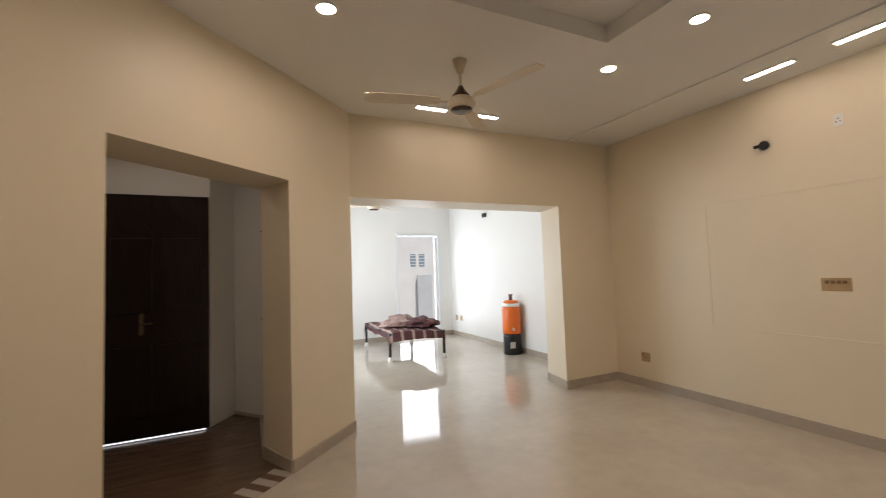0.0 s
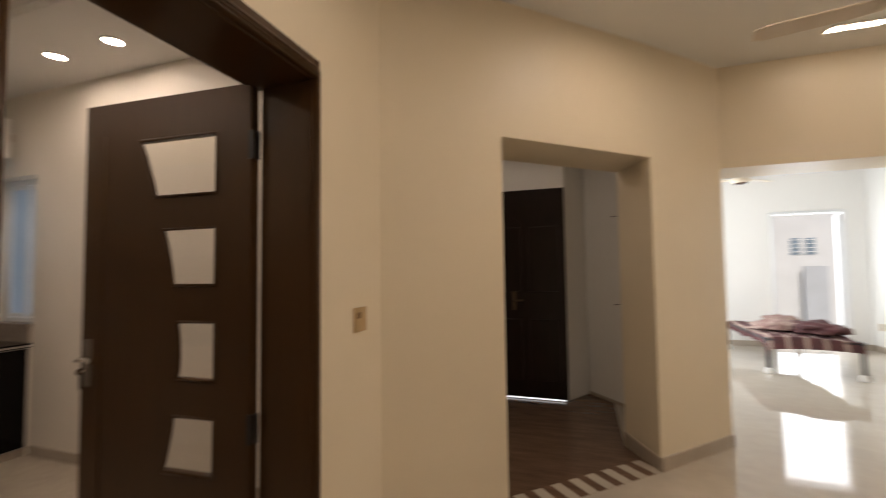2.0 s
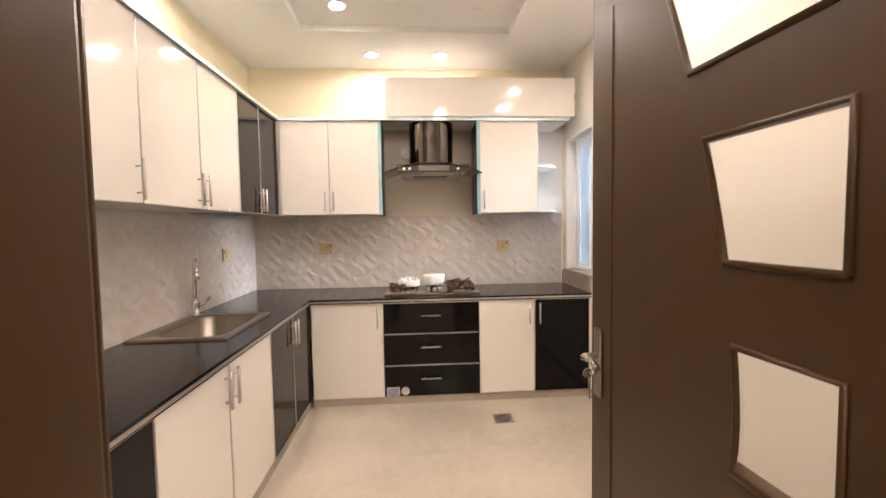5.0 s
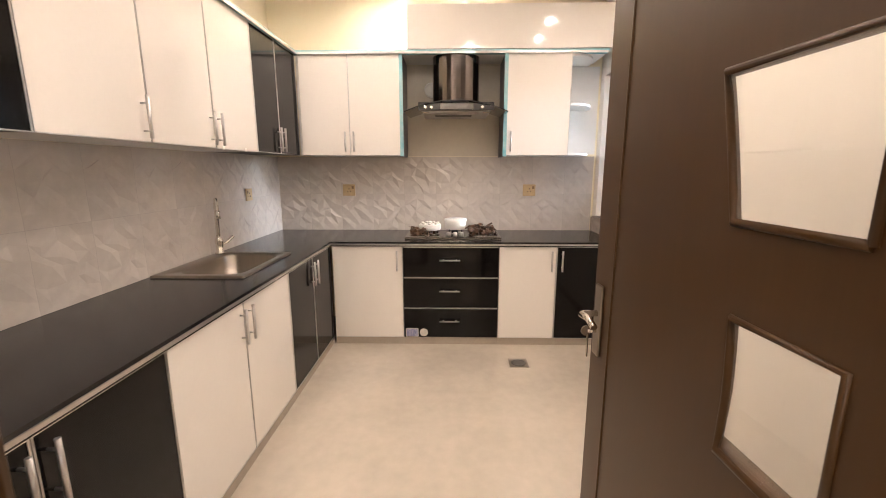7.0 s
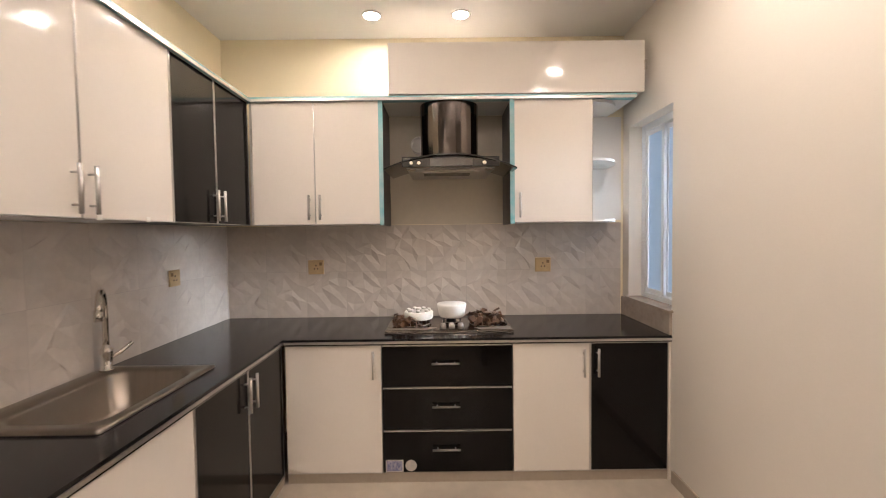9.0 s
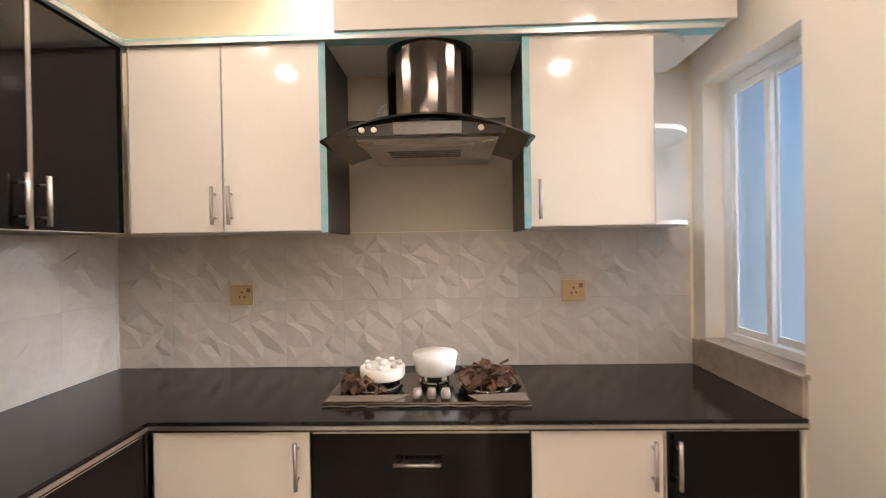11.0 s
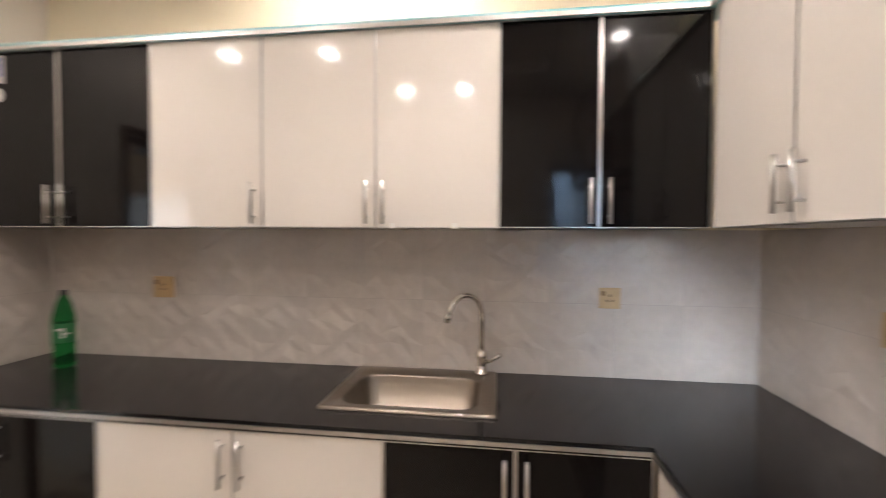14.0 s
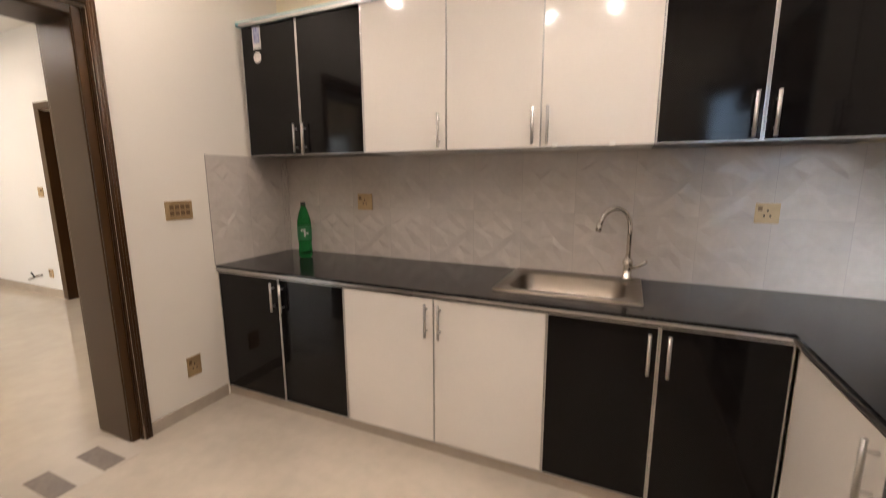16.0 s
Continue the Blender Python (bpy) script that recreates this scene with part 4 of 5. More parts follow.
# ---- switches and sockets ----
def plate(name, at, axis, sign, w_, h, label, cells=0, socket=False, face=GOLD):
    """A wall plate: axis is the wall's normal, sign its way."""
    u = thing(name, at, label, "socket" if socket else "switch", "wall plates")
    x, y, z = at

    def put(a0, a1, z0, z1, d0, d1, bev=0.0):
        lo, hi = sorted((sign * d0, sign * d1))
        if axis == "x":
            return bm_box(x + lo, x + hi, y + a0, y + a1, z + z0, z + z1, bev)
        return bm_box(x + a0, x + a1, y + lo, y + hi, z + z0, z + z1, bev)

    part("plate", put(-w_ / 2, w_ / 2, -h / 2, h / 2, 0.0, 0.009, 0.003), face, u)
    if socket:
        for a, c in ((0, 0.012), (-0.012, -0.012), (0.012, -0.012)):
            part("pin_hole", put(a - 0.0035, a + 0.0035, c - 0.005, c + 0.005, 0.0091, 0.0098), BLACKP, u)
        part("rocker", put(w_ * 0.22, w_ * 0.4, h * 0.12, h * 0.34, 0.0091, 0.013, 0.001), GOLDDARK if face is GOLD else PLASTICW, u)
    for k in range(cells):
        a = -w_ * 0.38 + (k % 4) * w_ * 0.2
        c = h * 0.06 + (-h * 0.32) * (k // 4)
        part("rocker", put(a, a + w_ * 0.14, c, c + h * 0.24, 0.0091, 0.013, 0.001), GOLDDARK, u)
    return u


TF = 0.016
plate("wall_socket", (HOBX + TF, 0.376, 1.243), "x", 1, 0.115, 0.105, "gold double socket plate on the splashback", socket=True)
plate("wall_socket", (HOBX + TF, 2.045, 1.243), "x", 1, 0.115, 0.105, "gold double socket plate on the splashback", socket=True)
plate("wall_socket", (-1.845, SINKY + TF, 1.244), "y", 1, 0.115, 0.11, "gold socket plate above the worktop", socket=True)
plate("wall_socket", (-4.075, SINKY + TF, 1.237), "y", 1, 0.095, 0.095, "gold socket plate near the corner", socket=True)
plate("light_switch", (DOORX, 0.563, 1.227), "x", -1, 0.155, 0.105, "gold multi-gang switch plate beside the door", cells=8)
plate("wall_socket", (DOORX, 0.576, 0.293), "x", -1, 0.085, 0.12, "gold low socket plate beside the door", socket=True)
plate("light_switch", (ROOMX, 2.185, 1.187), "x", 1, 0.105, 0.11, "gold switch plate beside the kitchen door", cells=2, socket=False)
plate("light_switch", (EX, 2.09, 1.23), "x", -1, 0.19, 0.105, "gold three-gang switch plate in the framed panel", cells=4)
plate("wall_socket", (EX, 3.905, 0.352), "x", -1, 0.115, 0.11, "gold low socket plate near the corner", socket=True)
plate("wall_socket", (FX, 8.60, 0.40), "x", -1, 0.10, 0.11, "small grey socket plate in the far room", socket=True)
plate("wall_socket", (FX, 8.82, 0.40), "x", -1, 0.10, 0.11, "small grey socket plate in the far room", socket=True)
plate("wall_socket", (EX, 1.99, 2.53), "x", -1, 0.06, 0.10, "white socket high on the wall", socket=True, face=PLASTICW)

# ---- window and sill ----
wd = thing("window", ((WX0 + WX1) / 2, WINY + 0.1, WZ0), "white sliding kitchen window with blue-grey figured glass", "window", kind="structure")
y0, y1 = WINY + 0.09, WINY + 0.15
for a, b_, c, d_ in ((WX0, WX0 + 0.05, WZ0, WZ1), (WX1 - 0.05, WX1, WZ0, WZ1), (WX0 + 0.0505, WX1 - 0.0505, WZ0, WZ0 + 0.05), (WX0 + 0.0505, WX1 - 0.0505, WZ1 - 0.05, WZ1)):
    part("frame", bm_box(a + 0.001, b_ - 0.001, y0, y1, c + 0.001, d_ - 0.001, 0.004), UPVC, wd)
for s0, s1, oy in ((WX0 + 0.051, -4.33, 0.004), (-4.36, WX1 - 0.051, 0.030)):
    sash = part("sash", bm_box(s0, s0 + 0.032, y0 + oy, y0 + oy + 0.022, WZ0 + 0.052, WZ1 - 0.052, 0.003), UPVC, wd)
    part("sash", bm_box(s1 - 0.032, s1, y0 + oy, y0 + oy + 0.022, WZ0 + 0.052, WZ1 - 0.052, 0.003), UPVC, wd)
    part("sash", bm_box(s0 + 0.033, s1 - 0.033, y0 + oy, y0 + oy + 0.022, WZ0 + 0.052, WZ0 + 0.084, 0.003), UPVC, wd)
    part("sash", bm_box(s0 + 0.033, s1 - 0.033, y0 + oy, y0 + oy + 0.022, WZ1 - 0.084, WZ1 - 0.052, 0.003), UPVC, wd)
    pane = part("pane", bm_box(s0 + 0.028, s1 - 0.028, y0 + oy + 0.008, y0 + oy + 0.013, WZ0 + 0.08, WZ1 - 0.08), WINGLASS, wd)
    pane.visible_shadow = False
sl = thing("window_sill", (-4.38, WINY, CZ), "beige stone upstand and sill under the window", "sill", kind="structure")
part("upstand", bm_box(HOBX + 0.012, CX - 0.005, WINY - 0.018, WINY - 0.001, CZ + 0.001, WZ0 - 0.001, 0.002), STONE, sl)
part("sill_board", bm_box(WX0 + 0.001, WX1 + 0.02, WINY - 0.03, WINY + 0.088, WZ0 + 0.001, WZ0 + 0.016, 0.003), STONE, sl)

# ---- bottle ----
bt = thing("bottle", (-1.485, -0.065, CZ), "green plastic soft drink bottle with a dark cap", "bottle")
BXY = (-1.485, -0.065, CZ + 0.001)
part("body", bm_lathe([(0.030, 0.0), (0.043, 0.008), (0.046, 0.03), (0.042, 0.10), (0.046, 0.12), (0.046, 0.22), (0.044, 0.25), (0.030, 0.31), (0.016, 0.345), (0.014, 0.36)], BXY, 28), GREENPET, bt)
lab = part("label", bm_lathe([(0.0466, 0.125), (0.0470, 0.128), (0.0470, 0.215), (0.0466, 0.218)], BXY, 28), GREENLAB, bt, "green printed label")
b = bmesh.new()
a = math.atan2(2.1, -2.0)
for du, z0, z1, w_ in ((-0.010, 0.185, 0.197, 0.030), (0.000, 0.150, 0.186, 0.012), (0.017, 0.165, 0.175, 0.014)):
    ca, sa = math.cos(a), math.sin(a)
    c = Vector((BXY[0] + 0.0478 * ca, BXY[1] + 0.0478 * sa, BXY[2]))
    s = Vector((-sa, ca, 0))
    q = [c + s * (du - w_ / 2) + Vector((0, 0, z0)), c + s * (du + w_ / 2) + Vector((0, 0, z0)), c + s * (du + w_ / 2) + Vector((0, 0, z1)), c + s * (du - w_ / 2) + Vector((0, 0, z1))]
    o = Vector((ca, sa, 0)) * 0.001
    f1, f2 = [b.verts.new(v) for v in q], [b.verts.new(v + o) for v in q]
    b.faces.new(f1)
    b.faces.new(list(reversed(f2)))
    for k in range(4):
        b.faces.new((f1[k], f1[(k + 1) % 4], f2[(k + 1) % 4], f2[k]))
bmesh.ops.recalc_face_normals(b, faces=b.faces)
part("emblem", b, STICKW, lab, "white printed mark")
part("cap", bm_lathe([(0.0165, 0.352), (0.0165, 0.374), (0.013, 0.377)], BXY, 24), BLACKP, bt, "dark screw cap")

# ---- floor drain ----
fd = thing("floor_drain", (-3.73, 1.837, 0), "square steel floor drain with a round grate", "drain")
part("rim", bm_box(-3.80, -3.66, 1.767, 1.907, 0.0005, 0.003), STEEL, fd)
part("grate", bm_lathe([(0.055, 0), (0.055, 0.003), (0.042, 0.004), (0.040, 0.001)], (-3.73, 1.837, 0.0031), 28), FILTER, fd, "dark round grate")


# ---- lights ----
def downlight(at, material, r=0.05, label="round recessed white downlight, lit"):
    u = thing("downlight", at, label, "downlight", "downlights")
    x, y, z = at
    part("ring", bm_lathe([(r + 0.014, 0.0), (r + 0.012, -0.006), (r + 0.001, -0.008), (r, -0.001)], at, 28), PLASTICW, u)
    part("lens", bm_lathe([(r * 0.985, -0.0015), (r * 0.985, -0.0045)], at, 28), material, u, "glowing lens")


# the pair at x -1.52 is unseen, added to light the door wall
for x, y in ((-4.39, 0.866), (-4.39, 1.445), (-3.26, 2.32), (-2.70, 2.32), (-1.52, 0.87), (-1.52, 1.42), (-2.72, 0.12), (-3.22, 0.12)):
    downlight((x, y, KC - 0.0005), LAMPK)
for x, y in ((-3.69, 0.705), (-2.25, 1.57)):
    downlight((x, y, KC + 0.0445), LAMPK)
# the lamp at (2.93, 0.7) is unseen, its place a guess
for x, y in ((0.735, 2.795), (2.935, 2.02), (2.905, 2.735), (2.93, 0.7), (0.0, 1.2)):
    downlight((x, y, RC - 0.0005), LAMPW)
for x, y, along in ((4.18, 2.265, "y"), (4.18, 1.66, "y"), (4.18, 0.9, "y"), (1.90, 3.94, "x"), (2.48, 3.94, "x")):
    z = RC - 0.012
    u = thing("slot_light", (x, y, z), "long narrow wall-washer slot light, lit", "light", "slot lights")
    h = (0.15, 0.024) if along == "x" else (0.024, 0.17)
    part("frame", bm_box(x - h[0] - 0.015, x + h[0] + 0.015, y - h[1] - 0.015, y + h[1] + 0.015, z, z + 0.012, 0.003), PLASTICW, u)
    part("lens", bm_box(x - h[0], x + h[0], y - h[1], y + h[1], z - 0.004, z - 0.0005), SLITW, u, "glowing lens")

# added fill: an unseen downlight that brightens the vestibule walls
downlight((-0.45, 4.3, 2.7495), LAMPK)

# hook wire in the kitchen tray
hk = thing("ceiling_hook", (-3.35, 1.28, KC + 0.04), "bent bare wire ends and hook in the ceiling", "hook")
part("wire", bm_tube([(-3.37, 1.28, KC + 0.0445), (-3.36, 1.275, KC + 0.0), (-3.35, 1.24, KC - 0.02), (-3.34, 1.22, KC - 0.005)], 0.006, 8), GOLDDARK, hk)
part("wire", bm_tube([(-3.37, 1.30, KC + 0.0445), (-3.35, 1.31, KC + 0.01), (-3.32, 1.36, KC + 0.015)], 0.005, 8), GOLDDARK, hk)
part("cover", bm_lathe([(0.03, 0), (0.03, -0.006), (0.02, -0.008)], (-3.72, 1.676, KC + 0.0445), 20), PLASTICW, hk, "small white blanking cap")


# ---- ceiling fans ----
def ceiling_fan(x, y, top, turn, drop=0.30, radius=0.60):
    u = thing("ceiling_fan", (x, y, top), "cream three-blade ceiling fan with a brown collar", "ceiling fan", "ceiling fans")
    part("canopy", bm_lathe([(0.055, 0), (0.05, -0.015), (0.028, -0.085), (0.018, -0.10)], (x, y, top), 24), FANCREAM, u)
    part("rod", bm_lathe([(0.012, -0.09), (0.012, -drop + 0.1)], (x, y, top), 14), FANCREAM, u)
    part("collar", bm_lathe([(0.02, -drop + 0.125), (0.03, -drop + 0.10), (0.06, -drop + 0.06), (0.075, -drop + 0.035)], (x, y, top), 28), FANBROWN, u)
    part("motor", bm_lathe([(0.075, -drop + 0.035), (0.10, -drop + 0.02), (0.108, -drop - 0.01), (0.10, -drop - 0.035), (0.082, -drop - 0.05)], (x, y, top), 32), FANCREAM, u)
    part("cap", bm_lathe([(0.082, -drop - 0.05), (0.075, -drop - 0.06), (0.03, -drop - 0.064)], (x, y, top), 28), FANBROWN, u)
    for k in range(3):
        a = radians(turn + 120 * k)
        b = bmesh.new()
        outl = [(0.16, -0.045), (0.30, -0.062), (radius - 0.05, -0.066), (radius, -0.045), (radius, 0.045), (radius - 0.05, 0.06), (0.30, 0.055), (0.16, 0.04)]
        t = Matrix.Rotation(a, 4, "Z") @ Matrix.Rotation(radians(9), 4, "X")
        up = [b.verts.new(t @ Vector((p, q, 0.003))) for p, q in outl]
        lo = [b.verts.new(t @ Vector((p, q, -0.003))) for p, q in outl]
        b.faces.new(up)
        b.faces.new(list(reversed(lo)))
        for i in range(8):
            b.faces.new((up[i], lo[i], lo[(i + 1) % 8], up[(i + 1) % 8]))
        bm2 = bm_box(0.085, 0.20, -0.018, 0.018, -0.008, -0.0035, 0.002)
        bmesh.ops.transform(bm2, matrix=t, verts=bm2.verts)
        for bb, nm in ((b, "blade"), (bm2, "blade_arm")):
            bmesh.ops.recalc_face_normals(bb, faces=bb.faces)
            bmesh.ops.translate(bb, verts=bb.verts, vec=(x, y, top - drop + 0.01))
            part(nm, bb, FANCREAM, u)


ceiling_fan(1.745, 3.055, RC - 0.0005, 47, 0.32, 0.70)
ceiling_fan(2.15, 6.9, 2.9295, 40, 0.40)

# ---- living room wall things ----
pn = thing("wall_panel", (EX, 2.25, 0.8), "thin painted rectangular panel moulding on the wall", "moulding", kind="structure")
for a, b_, c, d_ in ((1.2, 3.10, 0.783, 0.799), (1.2, 3.10, 2.02, 2.036), (3.084, 3.10, 0.7995, 2.0195)):
    part("strip", bm_box(EX - 0.006, EX - 0.0005, a, b_, c, d_, 0.002), CREAM, pn)
cm = thing("wall_bracket", (EX, 2.51, 2.475), "small dark round cable outlet with a stub", "outlet")
part("body", bm_lathe([(0.035, -0.001), (0.042, -0.03), (0.03, -0.05)], (EX, 2.51, 2.475), 20, "x"), BLACKP, cm)
part("stub", bm_tube([(EX - 0.035, 2.54, 2.475), (EX - 0.055, 2.58, 2.47)], 0.014, 12), BLACKP, cm)
cm = thing("wall_bracket", (FX, 7.44, 2.52), "small dark cable outlet on the far wall", "outlet")
part("body", bm_box(FX - 0.04, FX - 0.001, 7.38, 7.50, 2.48, 2.56, 0.006), BLACKP, cm)
sd = thing("door_1", (2.02, -0.5, 0), "dark brown closed wooden door in a dark frame", "door", kind="structure")
for a, b_, c, d_ in ((1.51, 1.61, 0, 2.14), (2.44, 2.54, 0, 2.14), (1.51, 2.54, 2.141, 2.22)):
    part("frame", bm_box(a, b_, -0.6, -0.395, c, d_, 0.006), DOORWOOD, sd)
part("leaf", bm_box(1.612, 2.438, -0.56, -0.52, 0.01, 2.135, 0.003), DOORWOOD, sd)
for z0, z1 in ((0.2, 0.95), (1.15, 1.95)):
    part("panel", bm_box(1.76, 2.29, -0.519, -0.508, z0, z1, 0.005), DOORWOOD, sd)
plate("light_switch", (2.72, -0.42, 1.25), "y", 1, 0.11, 0.11, "gold switch plate beside the dark door", cells=2)
plate("wall_socket", (2.79, -0.42, 0.28), "y", 1, 0.09, 0.10, "gold low socket plate beside the dark door", socket=True)
vt = thing("gas_valve", (3.1, -0.42, 0.2), "small dark metal gas valve on the wall", "valve")
part("pipe", bm_tube([(3.02, -0.4205, 0.24), (3.02, -0.37, 0.24), (3.10, -0.36, 0.21), (3.20, -0.36, 0.18)], 0.012, 10), STEEL, vt)
part("lever", bm_tube([(3.05, -0.36, 0.22), (3.05, -0.33, 0.29)], 0.008, 10), BLACKP, vt)

# ---- vestibule ----
vd = thing("door_2", (-0.46, 5.15, 0), "very dark closed wooden entrance door with raised panels", "door", kind="structure")
part("leaf", bm_box(-0.90, -0.045, 5.105, 5.145, 0.014, 2.262, 0.004), DOORBLACK, vd)
for x0, x1 in ((-0.83, -0.51), (-0.43, -0.115)):
    for z0, z1 in ((0.2, 0.85), (1.15, 1.85)):
        b = bm_box(x0, x1, 5.093, 5.1045, z0, z1, 0.008)
        if z0 > 1:
            mid = (x0 + x1) / 2
            arch = [(mid + 0.16 * math.cos(math.pi * k / 10), z1 + 0.17 * math.sin(math.pi * k / 10)) for k in range(11)]
            fr = [b.verts.new((x, 5.095, z)) for x, z in arch]
            bk = [b.verts.new((x, 5.1045, z)) for x, z in arch]
            b.faces.new(fr)
            b.faces.new(list(reversed(bk)))
            for k in range(11):
                b.faces.new((fr[k], fr[(k + 1) % 11], bk[(k + 1) % 11], bk[k]))
            bmesh.ops.recalc_face_normals(b, faces=b.faces)
        part("panel", b, DOORBLACK, vd)
hpl = part("handle_plate", bm_box(-0.61, -0.575, 5.098, 5.1045, 0.95, 1.16, 0.003), DULLBRASS, vd, "dull brass lock plate")
part("handle", bm_tube([(-0.593, 5.098, 1.05), (-0.593, 5.06, 1.05), (-0.50, 5.055, 1.055)], 0.010, 12), DULLBRASS, hpl, "dull brass lever handle")
ug = thing("door_gap", (-0.47, 5.12, 0), "bright line of daylight under the entrance door", "light gap", kind="structure")
part("gap", bm_box(-0.90, -0.075, 5.108, 5.112, 0.001, 0.012), lamp_mat("daylight_gap", (0.85, 0.9, 1.0), 2.0), ug)
hkp = thing("wall_peg", (0.47, 5.11, 1.9), "two thin pegs on the vestibule wall", "peg")
for z in (1.02, 1.92):
    part("peg", bm_tube([(0.4718, 5.1127, z), (0.424, 5.074, z)], 0.005, 8), BLACKP, hkp)

# ---- far room ----
gd = thing("glazed_door", (3.75, FY, 0), "white framed glazed doorway to the outside", "door", kind="structure")
for a, b_, c, d_ in ((3.225, 3.265, 0, 2.295), (4.21, 4.27, 0, 2.295), (3.2655, 4.2095, 2.25, 2.295)):
    part("frame", bm_box(a + 0.001, b_ - 0.001, FY - 0.03, FY + 0.12, c, d_, 0.005), UPVC, gd)
part("leaf_edge", bm_box(4.15, 4.205, FY + 0.01, FY + 0.06, 0.01, 2.21, 0.004), UPVC, gd)

ck = thing("water_cooler", (4.385, 6.43, 0), "orange insulated water cooler on a black stand", "water cooler")
WC = (4.385, 6.43, 0)
stand = part("stand", bm_lathe([(0.145, 0.0), (0.154, 0.01), (0.15, 0.30), (0.14, 0.345)], WC, 32), BLACKP, ck, "black plastic stand with a pale print")
part("print", bm_box(4.245, 4.345, 6.276, 6.282, 0.12, 0.22), STICKW, stand)
part("tank", bm_lathe([(0.145, 0.346), (0.157, 0.36), (0.16, 0.42), (0.157, 0.75), (0.145, 0.80)], WC, 36), ORANGE, ck)
part("rim", bm_lathe([(0.145, 0.801), (0.152, 0.81), (0.152, 0.845), (0.132, 0.86)], WC, 36), PLASTICW, ck, "white rim")
part("lid", bm_lathe([(0.132, 0.861), (0.132, 0.875), (0.10, 0.905), (0.045, 0.91)], WC, 32), ORANGE, ck)
part("knob", bm_lathe([(0.03, 0.911), (0.03, 0.98), (0.04, 0.99), (0.04, 1.01)], WC, 20), FILTER, ck, "grey lid knob")
part("spigot", bm_tube([(4.305, 6.27, 0.45), (4.285, 6.22, 0.45), (4.285, 6.215, 0.42)], 0.014, 10), PLASTICW, ck, "white spigot")

# charpai bed
P1, P2, P3, P4 = Vector((2.385, 6.99, 0)), Vector((3.278, 6.82, 0)), Vector((3.34, 8.54, 0)), Vector((2.44, 8.71, 0))
bd = thing("charpai", (2.9, 7.75, 0), "iron-legged charpai bed with a striped maroon blanket", "bed")
for p_ in (P1, P2, P3, P4):
    lg = part("leg", bm_lathe([(0.024, 0.06), (0.024, 0.46)], p_, 14), BLACKP, bd)
    part("foot", bm_lathe([(0.045, 0.0), (0.045, 0.012), (0.03, 0.06), (0.026, 0.075)], p_, 14), PLASTICW, lg, "white plastic foot")
for p_, q_ in ((P1, P2), (P2, P3), (P3, P4), (P4, P1)):
    part("rail", bm_tube([p_ + Vector((0, 0, 0.43)), q_ + Vector((0, 0, 0.43))], 0.022, 12), BLACKP, bd)
bl = thing("blanket", (2.9, 7.75, 0.45), "striped maroon blanket hanging over the bed's edges", "blanket")
ux, uy = (P2 - P1), (P4 - P1)
nst = 22


def blanket_strip(i, stripe):
    b = bmesh.new()
    g = random.Random(50 + i)
    u0, u1 = -0.06 + 1.12 * i / nst, -0.06 + 1.12 * (i + 1) / nst
    rows = []
    nv = 18
    for k in range(nv + 1):
        v = -0.07 + 1.14 * k / nv
        row = []
        for u in (u0, u1):
            e_ = max(0.0, -u, u - 1) * 2.2 + max(0.0, -v, v - 1) * 2.4
            z = 0.475 - e_ * 0.75 + 0.012 * math.sin(5 * u + 9 * v) + 0.010 * math.sin(23 * v + 3 * u)
            pp = P1 + ux * max(-0.035, min(1.035, u)) + uy * max(-0.03, min(1.03, v))
            row.append((pp.x, pp.y, z))
        rows.append(row)
    up = [[b.verts.new(p_) for p_ in r_] for r_ in rows]
    lo = [[b.verts.new((p_[0], p_[1], p_[2] - 0.012)) for p_ in r_] for r_ in rows]
    for k in range(nv):
        b.faces.new((up[k][0], up[k][1], up[k + 1][1], up[k + 1][0]))
        b.faces.new((lo[k][0], lo[k + 1][0], lo[k + 1][1], lo[k][1]))
        for s in (0, 1):
            b.faces.new((up[k][s], up[k + 1][s], lo[k + 1][s], lo[k][s]))
    for k in (0, nv):
        b.faces.new((up[k][0], lo[k][0], lo[k][1], up[k][1]))
    bmesh.ops.recalc_face_normals(b, faces=b.faces)
    part("stripe", b, stripe, bl)


for i in range(nst):
    blanket_strip(i, BLANKETL if i % 4 == 1 else BLANKET)


def heap(name, c, sx, sy, h, seed, material, label, category):
    u = thing(name, (c[0], c[1], c[2]), label, category)
    b = bmesh.new()
    bmesh.ops.create_icosphere(b, subdivisions=4, radius=1.0)
    for v in b.verts:
        q = v.co * 2.2 + Vector((seed, 0, 0))
        f = 1 + 0.28 * noise.noise(q) + 0.12 * noise.noise(q * 3)
        z = max(v.co.z, -0.25) + 0.25
        v.co = Vector((c[0] + v.co.x * sx * f, c[1] + v.co.y * sy * f, c[2] + z * h * f))
    for f in b.faces:
        f.smooth = True
    part("cloth", b, material, u)


heap("pillow", (2.74, 7.62, 0.495), 0.32, 0.22, 0.10, 3, QUILT, "crumpled beige pillow lying on the blanket", "pillow")
heap("quilt", (3.12, 7.45, 0.495), 0.30, 0.36, 0.11, 8, BLANKET, "crumpled maroon quilt heaped on the bed", "quilt")
heap("quilt", (2.95, 8.05, 0.495), 0.26, 0.20, 0.12, 14, QUILT, "rolled beige quilt at the bed's far end", "quilt")

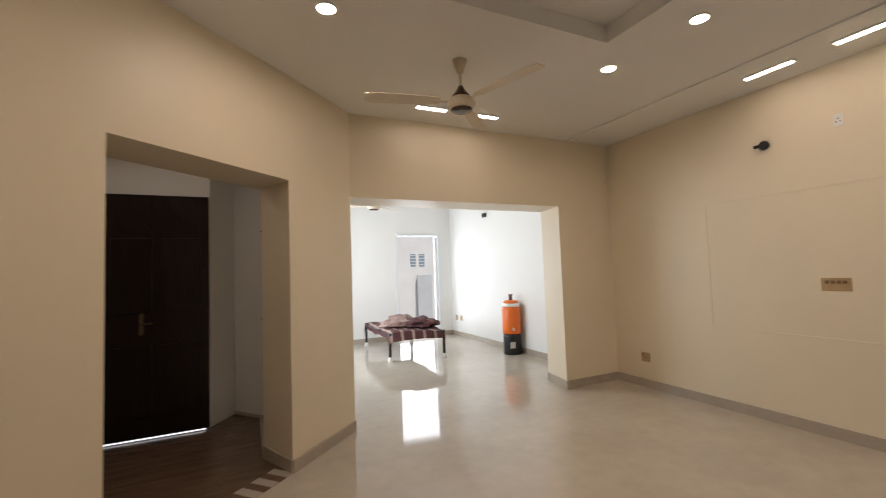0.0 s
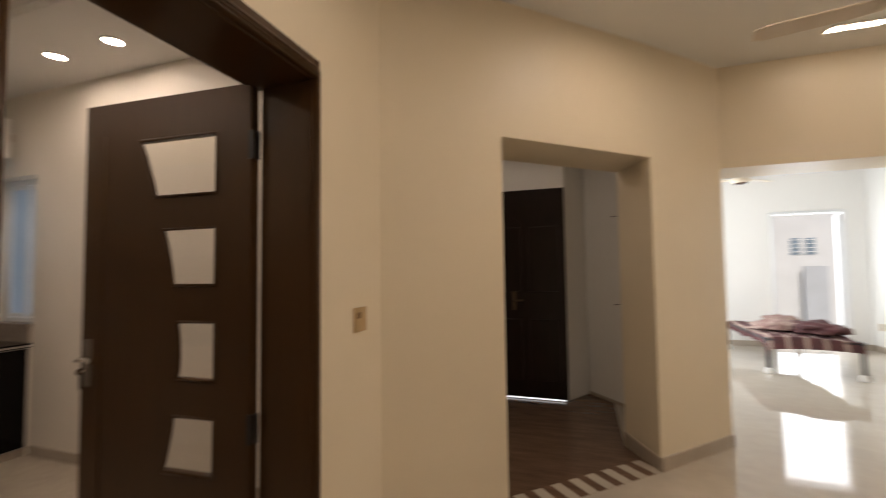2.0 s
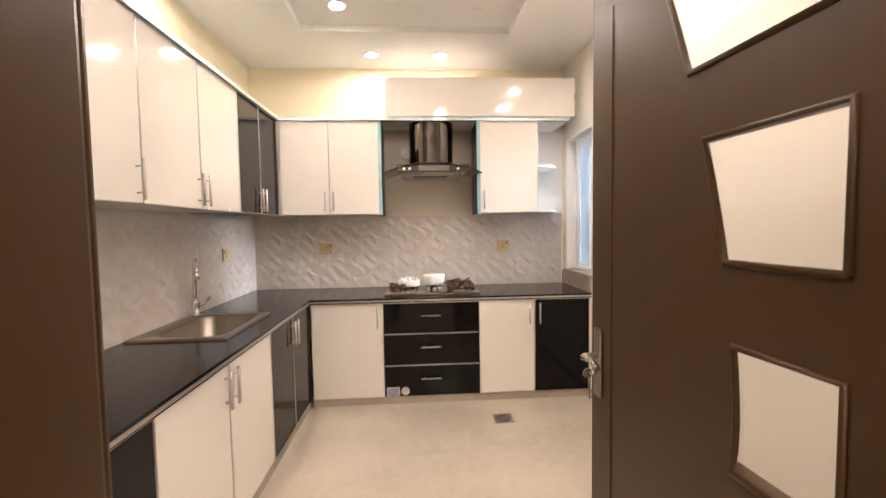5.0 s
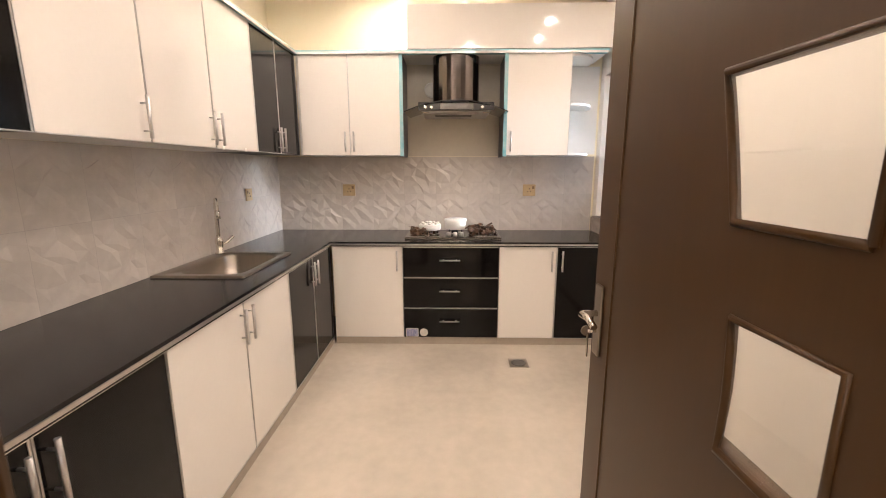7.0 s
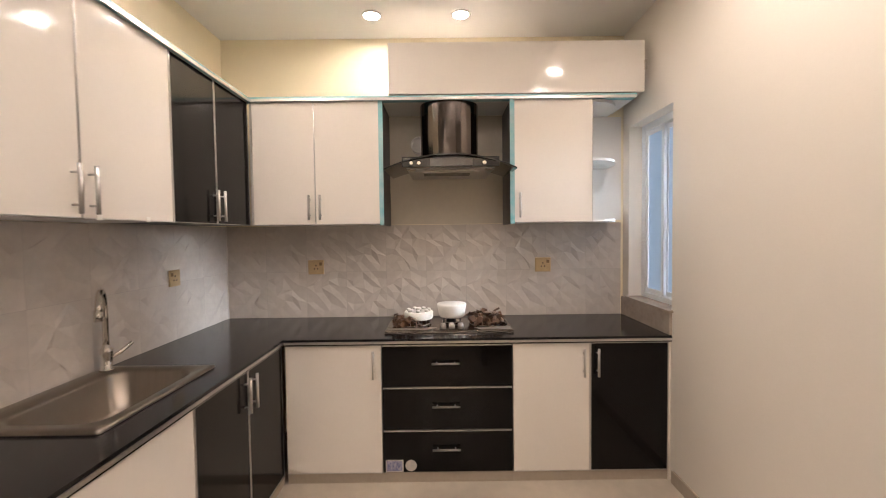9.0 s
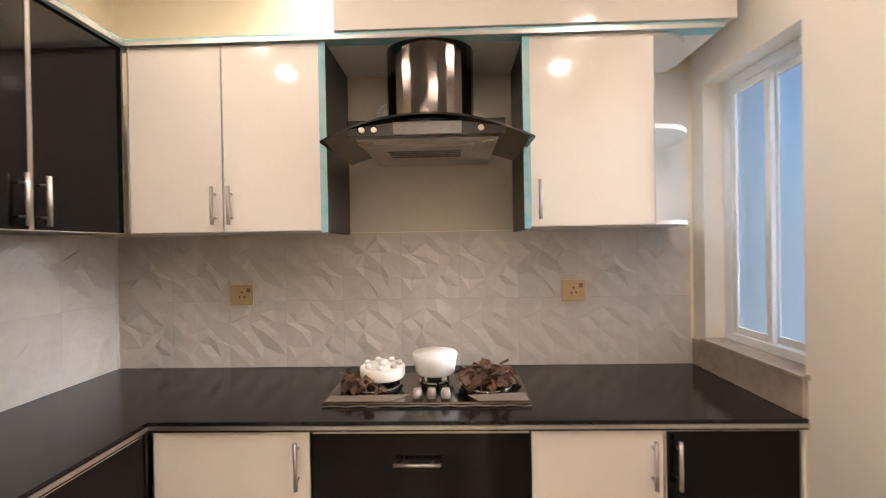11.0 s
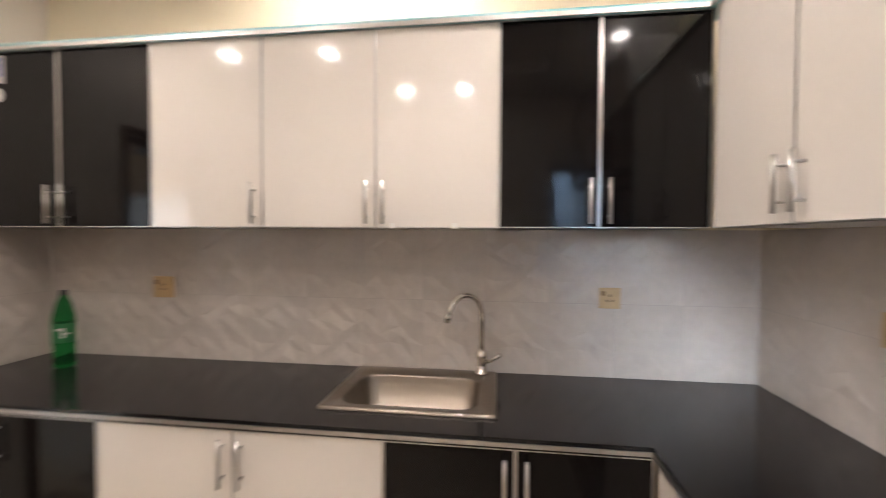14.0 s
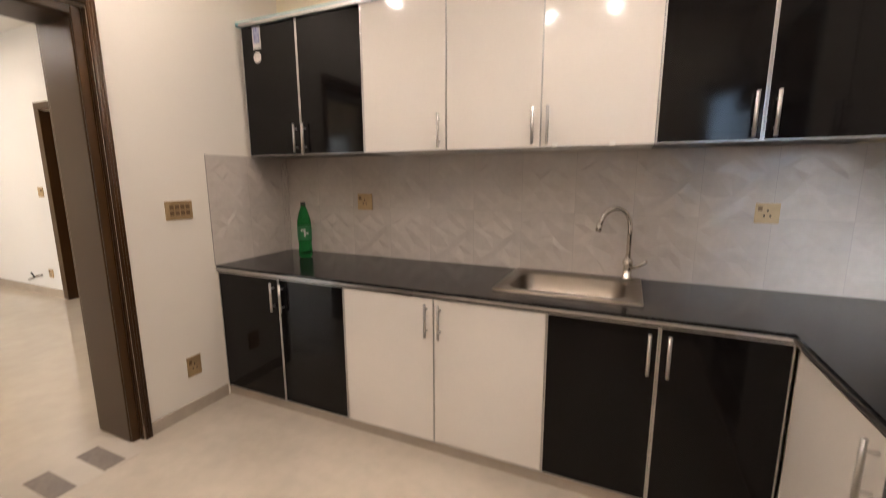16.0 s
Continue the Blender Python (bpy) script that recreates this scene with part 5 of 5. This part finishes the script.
# ---- outside ----
structure("ground", bm_box(-60, 60, 9.25, 80, -0.25, -0.05), CONCRETE, "grey paved ground outside", "ground")
structure("ground_2", bm_box(-60, 60, 2.95, 9.24, -0.40, -0.13), CONCRETE, "grey paved ground outside", "ground")
ow = structure("backdrop_wall", bm_box(-2, 12, 11.2, 11.5, -0.05, 5.0), OUTWHITE, "white rendered neighbouring wall in daylight", "wall")
ov = thing("vent_window", (4.5, 11.2, 1.9), "pair of small barred windows in the neighbouring wall", "window")
for x in (4.36, 4.62):
    part("recess", bm_box(x, x + 0.16, 11.19, 11.199, 1.60, 1.95), DIMGLASS, ov)
    for k in range(4):
        part("bar", bm_box(x, x + 0.16, 11.178, 11.189, 1.65 + 0.085 * k, 1.665 + 0.085 * k), UPVC, ov)
og = thing("outdoor_gate", (4.9, 11.1, 0), "grey metal panel leaning at the neighbouring wall", "panel")
part("sheet", bm_box(4.52, 4.95, 11.10, 11.14, -0.049, 1.36, 0.004), PALEPANEL, og)

# ---- splashback tiles ----
def facet_tile(seed, w_, h):
    """A pearl tile with a folded face; its rim heights are the same on all tiles, so that the folds run on."""
    g, rim = random.Random(seed), random.Random(99)
    nx, nz = 5, 6
    side = [rim.uniform(0.0050, 0.0090) for _ in range(nz + 1)]
    foot = [rim.uniform(0.0050, 0.0090) for _ in range(nx + 1)]
    side[0] = side[nz] = foot[0] = foot[nx] = 0.007
    b = bmesh.new()
    vs = []
    for i in range(nx + 1):
        col = []
        for k in range(nz + 1):
            edge = i in (0, nx) or k in (0, nz)
            x = w_ * (i + (0 if edge else g.uniform(-0.34, 0.34))) / nx
            z = h * (k + (0 if edge else g.uniform(-0.34, 0.34))) / nz
            y = side[k] if i in (0, nx) else foot[i] if k in (0, nz) else (0.0045 if (i + k) % 2 else 0.0092) + g.uniform(-0.0020, 0.0022)
            col.append(b.verts.new((x, y, z)))
        vs.append(col)
    for i in range(nx):
        for k in range(nz):
            q = (vs[i][k], vs[i + 1][k], vs[i + 1][k + 1], vs[i][k + 1])
            if g.random() < 0.5:
                b.faces.new((q[0], q[1], q[2]))
                b.faces.new((q[0], q[2], q[3]))
            else:
                b.faces.new((q[0], q[1], q[3]))
                b.faces.new((q[1], q[2], q[3]))
    for f in b.faces:
        if f.normal.y < 0:
            f.normal_flip()
    b.normal_update()
    bmesh.ops.recalc_face_normals(b, faces=b.faces)
    if sum(f.normal.y for f in b.faces) < 0:
        bmesh.ops.reverse_faces(b, faces=b.faces)
    return mesh_of("tile", b, SPLASH)


TZ0, TZ1 = CZ + 0.001, 1.546
TH = (TZ1 - TZ0) / 2
TW = 0.295
tiles = [facet_tile(s, TW - 0.0012, TH - 0.0012) for s in range(5)]
splash_s = structure("splashback_sink", bm_box(HOBX, DOORX, SINKY, SINKY + 0.002, TZ0, TZ1), GROUT, "pearl grey faceted tile splashback behind the sink", "splashback")
splash_h = structure("splashback_hob", bm_box(HOBX, HOBX + 0.002, SINKY + 0.0025, WINY - 0.02, TZ0, TZ1), GROUT, "pearl grey faceted tile splashback behind the hob", "splashback")
splash_e = structure("splashback_end", bm_box(DOORX - 0.002, DOORX, SINKY + 0.0025, 0.372, TZ0, TZ1), GROUT, "pearl grey faceted tiles at the counter's end", "splashback")
rt = random.Random(11)


def lay(parent, m, count, cut):
    for i in range(count):
        for k in range(2):
            o = new("tile", rt.choice(tiles))
            sx = 1.0 if i < count - 1 else cut
            o.parent = parent
            o.matrix_basis = m @ pose(TW * i, 0.002, TZ0 + 0.0006 + TH * k) @ Matrix.Diagonal((sx, 1, 1, 1))


n_s = math.ceil((DOORX - HOBX) / TW)
lay(splash_s, pose(DOORX, SINKY, 0, 0, 0, 0) @ Matrix.Diagonal((-1, 1, 1, 1)), n_s, ((DOORX - HOBX) - TW * (n_s - 1)) / TW)
n_h = math.ceil((WINY - 0.02 - SINKY) / TW)
lay(splash_h, pose(HOBX, SINKY, 0, 0, 0, 90) @ Matrix.Diagonal((1, -1, 1, 1)), n_h, ((WINY - 0.02 - SINKY) - TW * (n_h - 1)) / TW)
lay(splash_e, pose(DOORX, 0.372, 0, 0, 0, -90) @ Matrix.Diagonal((1, -1, 1, 1)), 3, ((0.372 - SINKY) - TW * 2) / TW)

# ---- threshold strips and vestibule planks ----
d_ = (Vector(A2) - Vector(A1)).normalized()
nn = Vector((-d_.y, d_.x))
L_ = (Vector(A2) - Vector(A1)).length
stp = structure("threshold_1", bm_prism([A1, A2, tuple(Vector(A2) + nn * 0.2), tuple(Vector(A1) + nn * 0.2)], -0.02, 0.0005), WOODTILE, "dark threshold with inlaid beige strips", "threshold")
strip_mesh = mesh_of("strip", bm_box(0, L_ / 17, 0, 0.19, 0.0008, 0.003), FLOOR)
for i in range(9):
    if 2 * i + 1 <= 17:
        o = new("strip", strip_mesh)
        o.parent = stp
        p_ = Vector(A1) + d_ * (L_ / 17 * (2 * i) + 0.01)
        o.matrix_basis = pose(p_.x, p_.y, 0, 0, 0, math.degrees(math.atan2(d_.y, d_.x)))
strip_k = structure("threshold_2", bm_box(-1.25, ROOMX - 0.005, DY0 + 0.001, DY1 - 0.001, 0.0003, 0.0012), FLOOR, "beige kitchen threshold with inlaid squares", "threshold")
sq = mesh_of("inlay", bm_box(0, 0.25, 0, 0.098, 0.0013, 0.0025), INLAY)
for i in range(4):
    o = new("inlay", sq)
    o.parent = strip_k
    o.matrix_basis = pose(-1.236, 1.033 + 0.208 * i, 0)
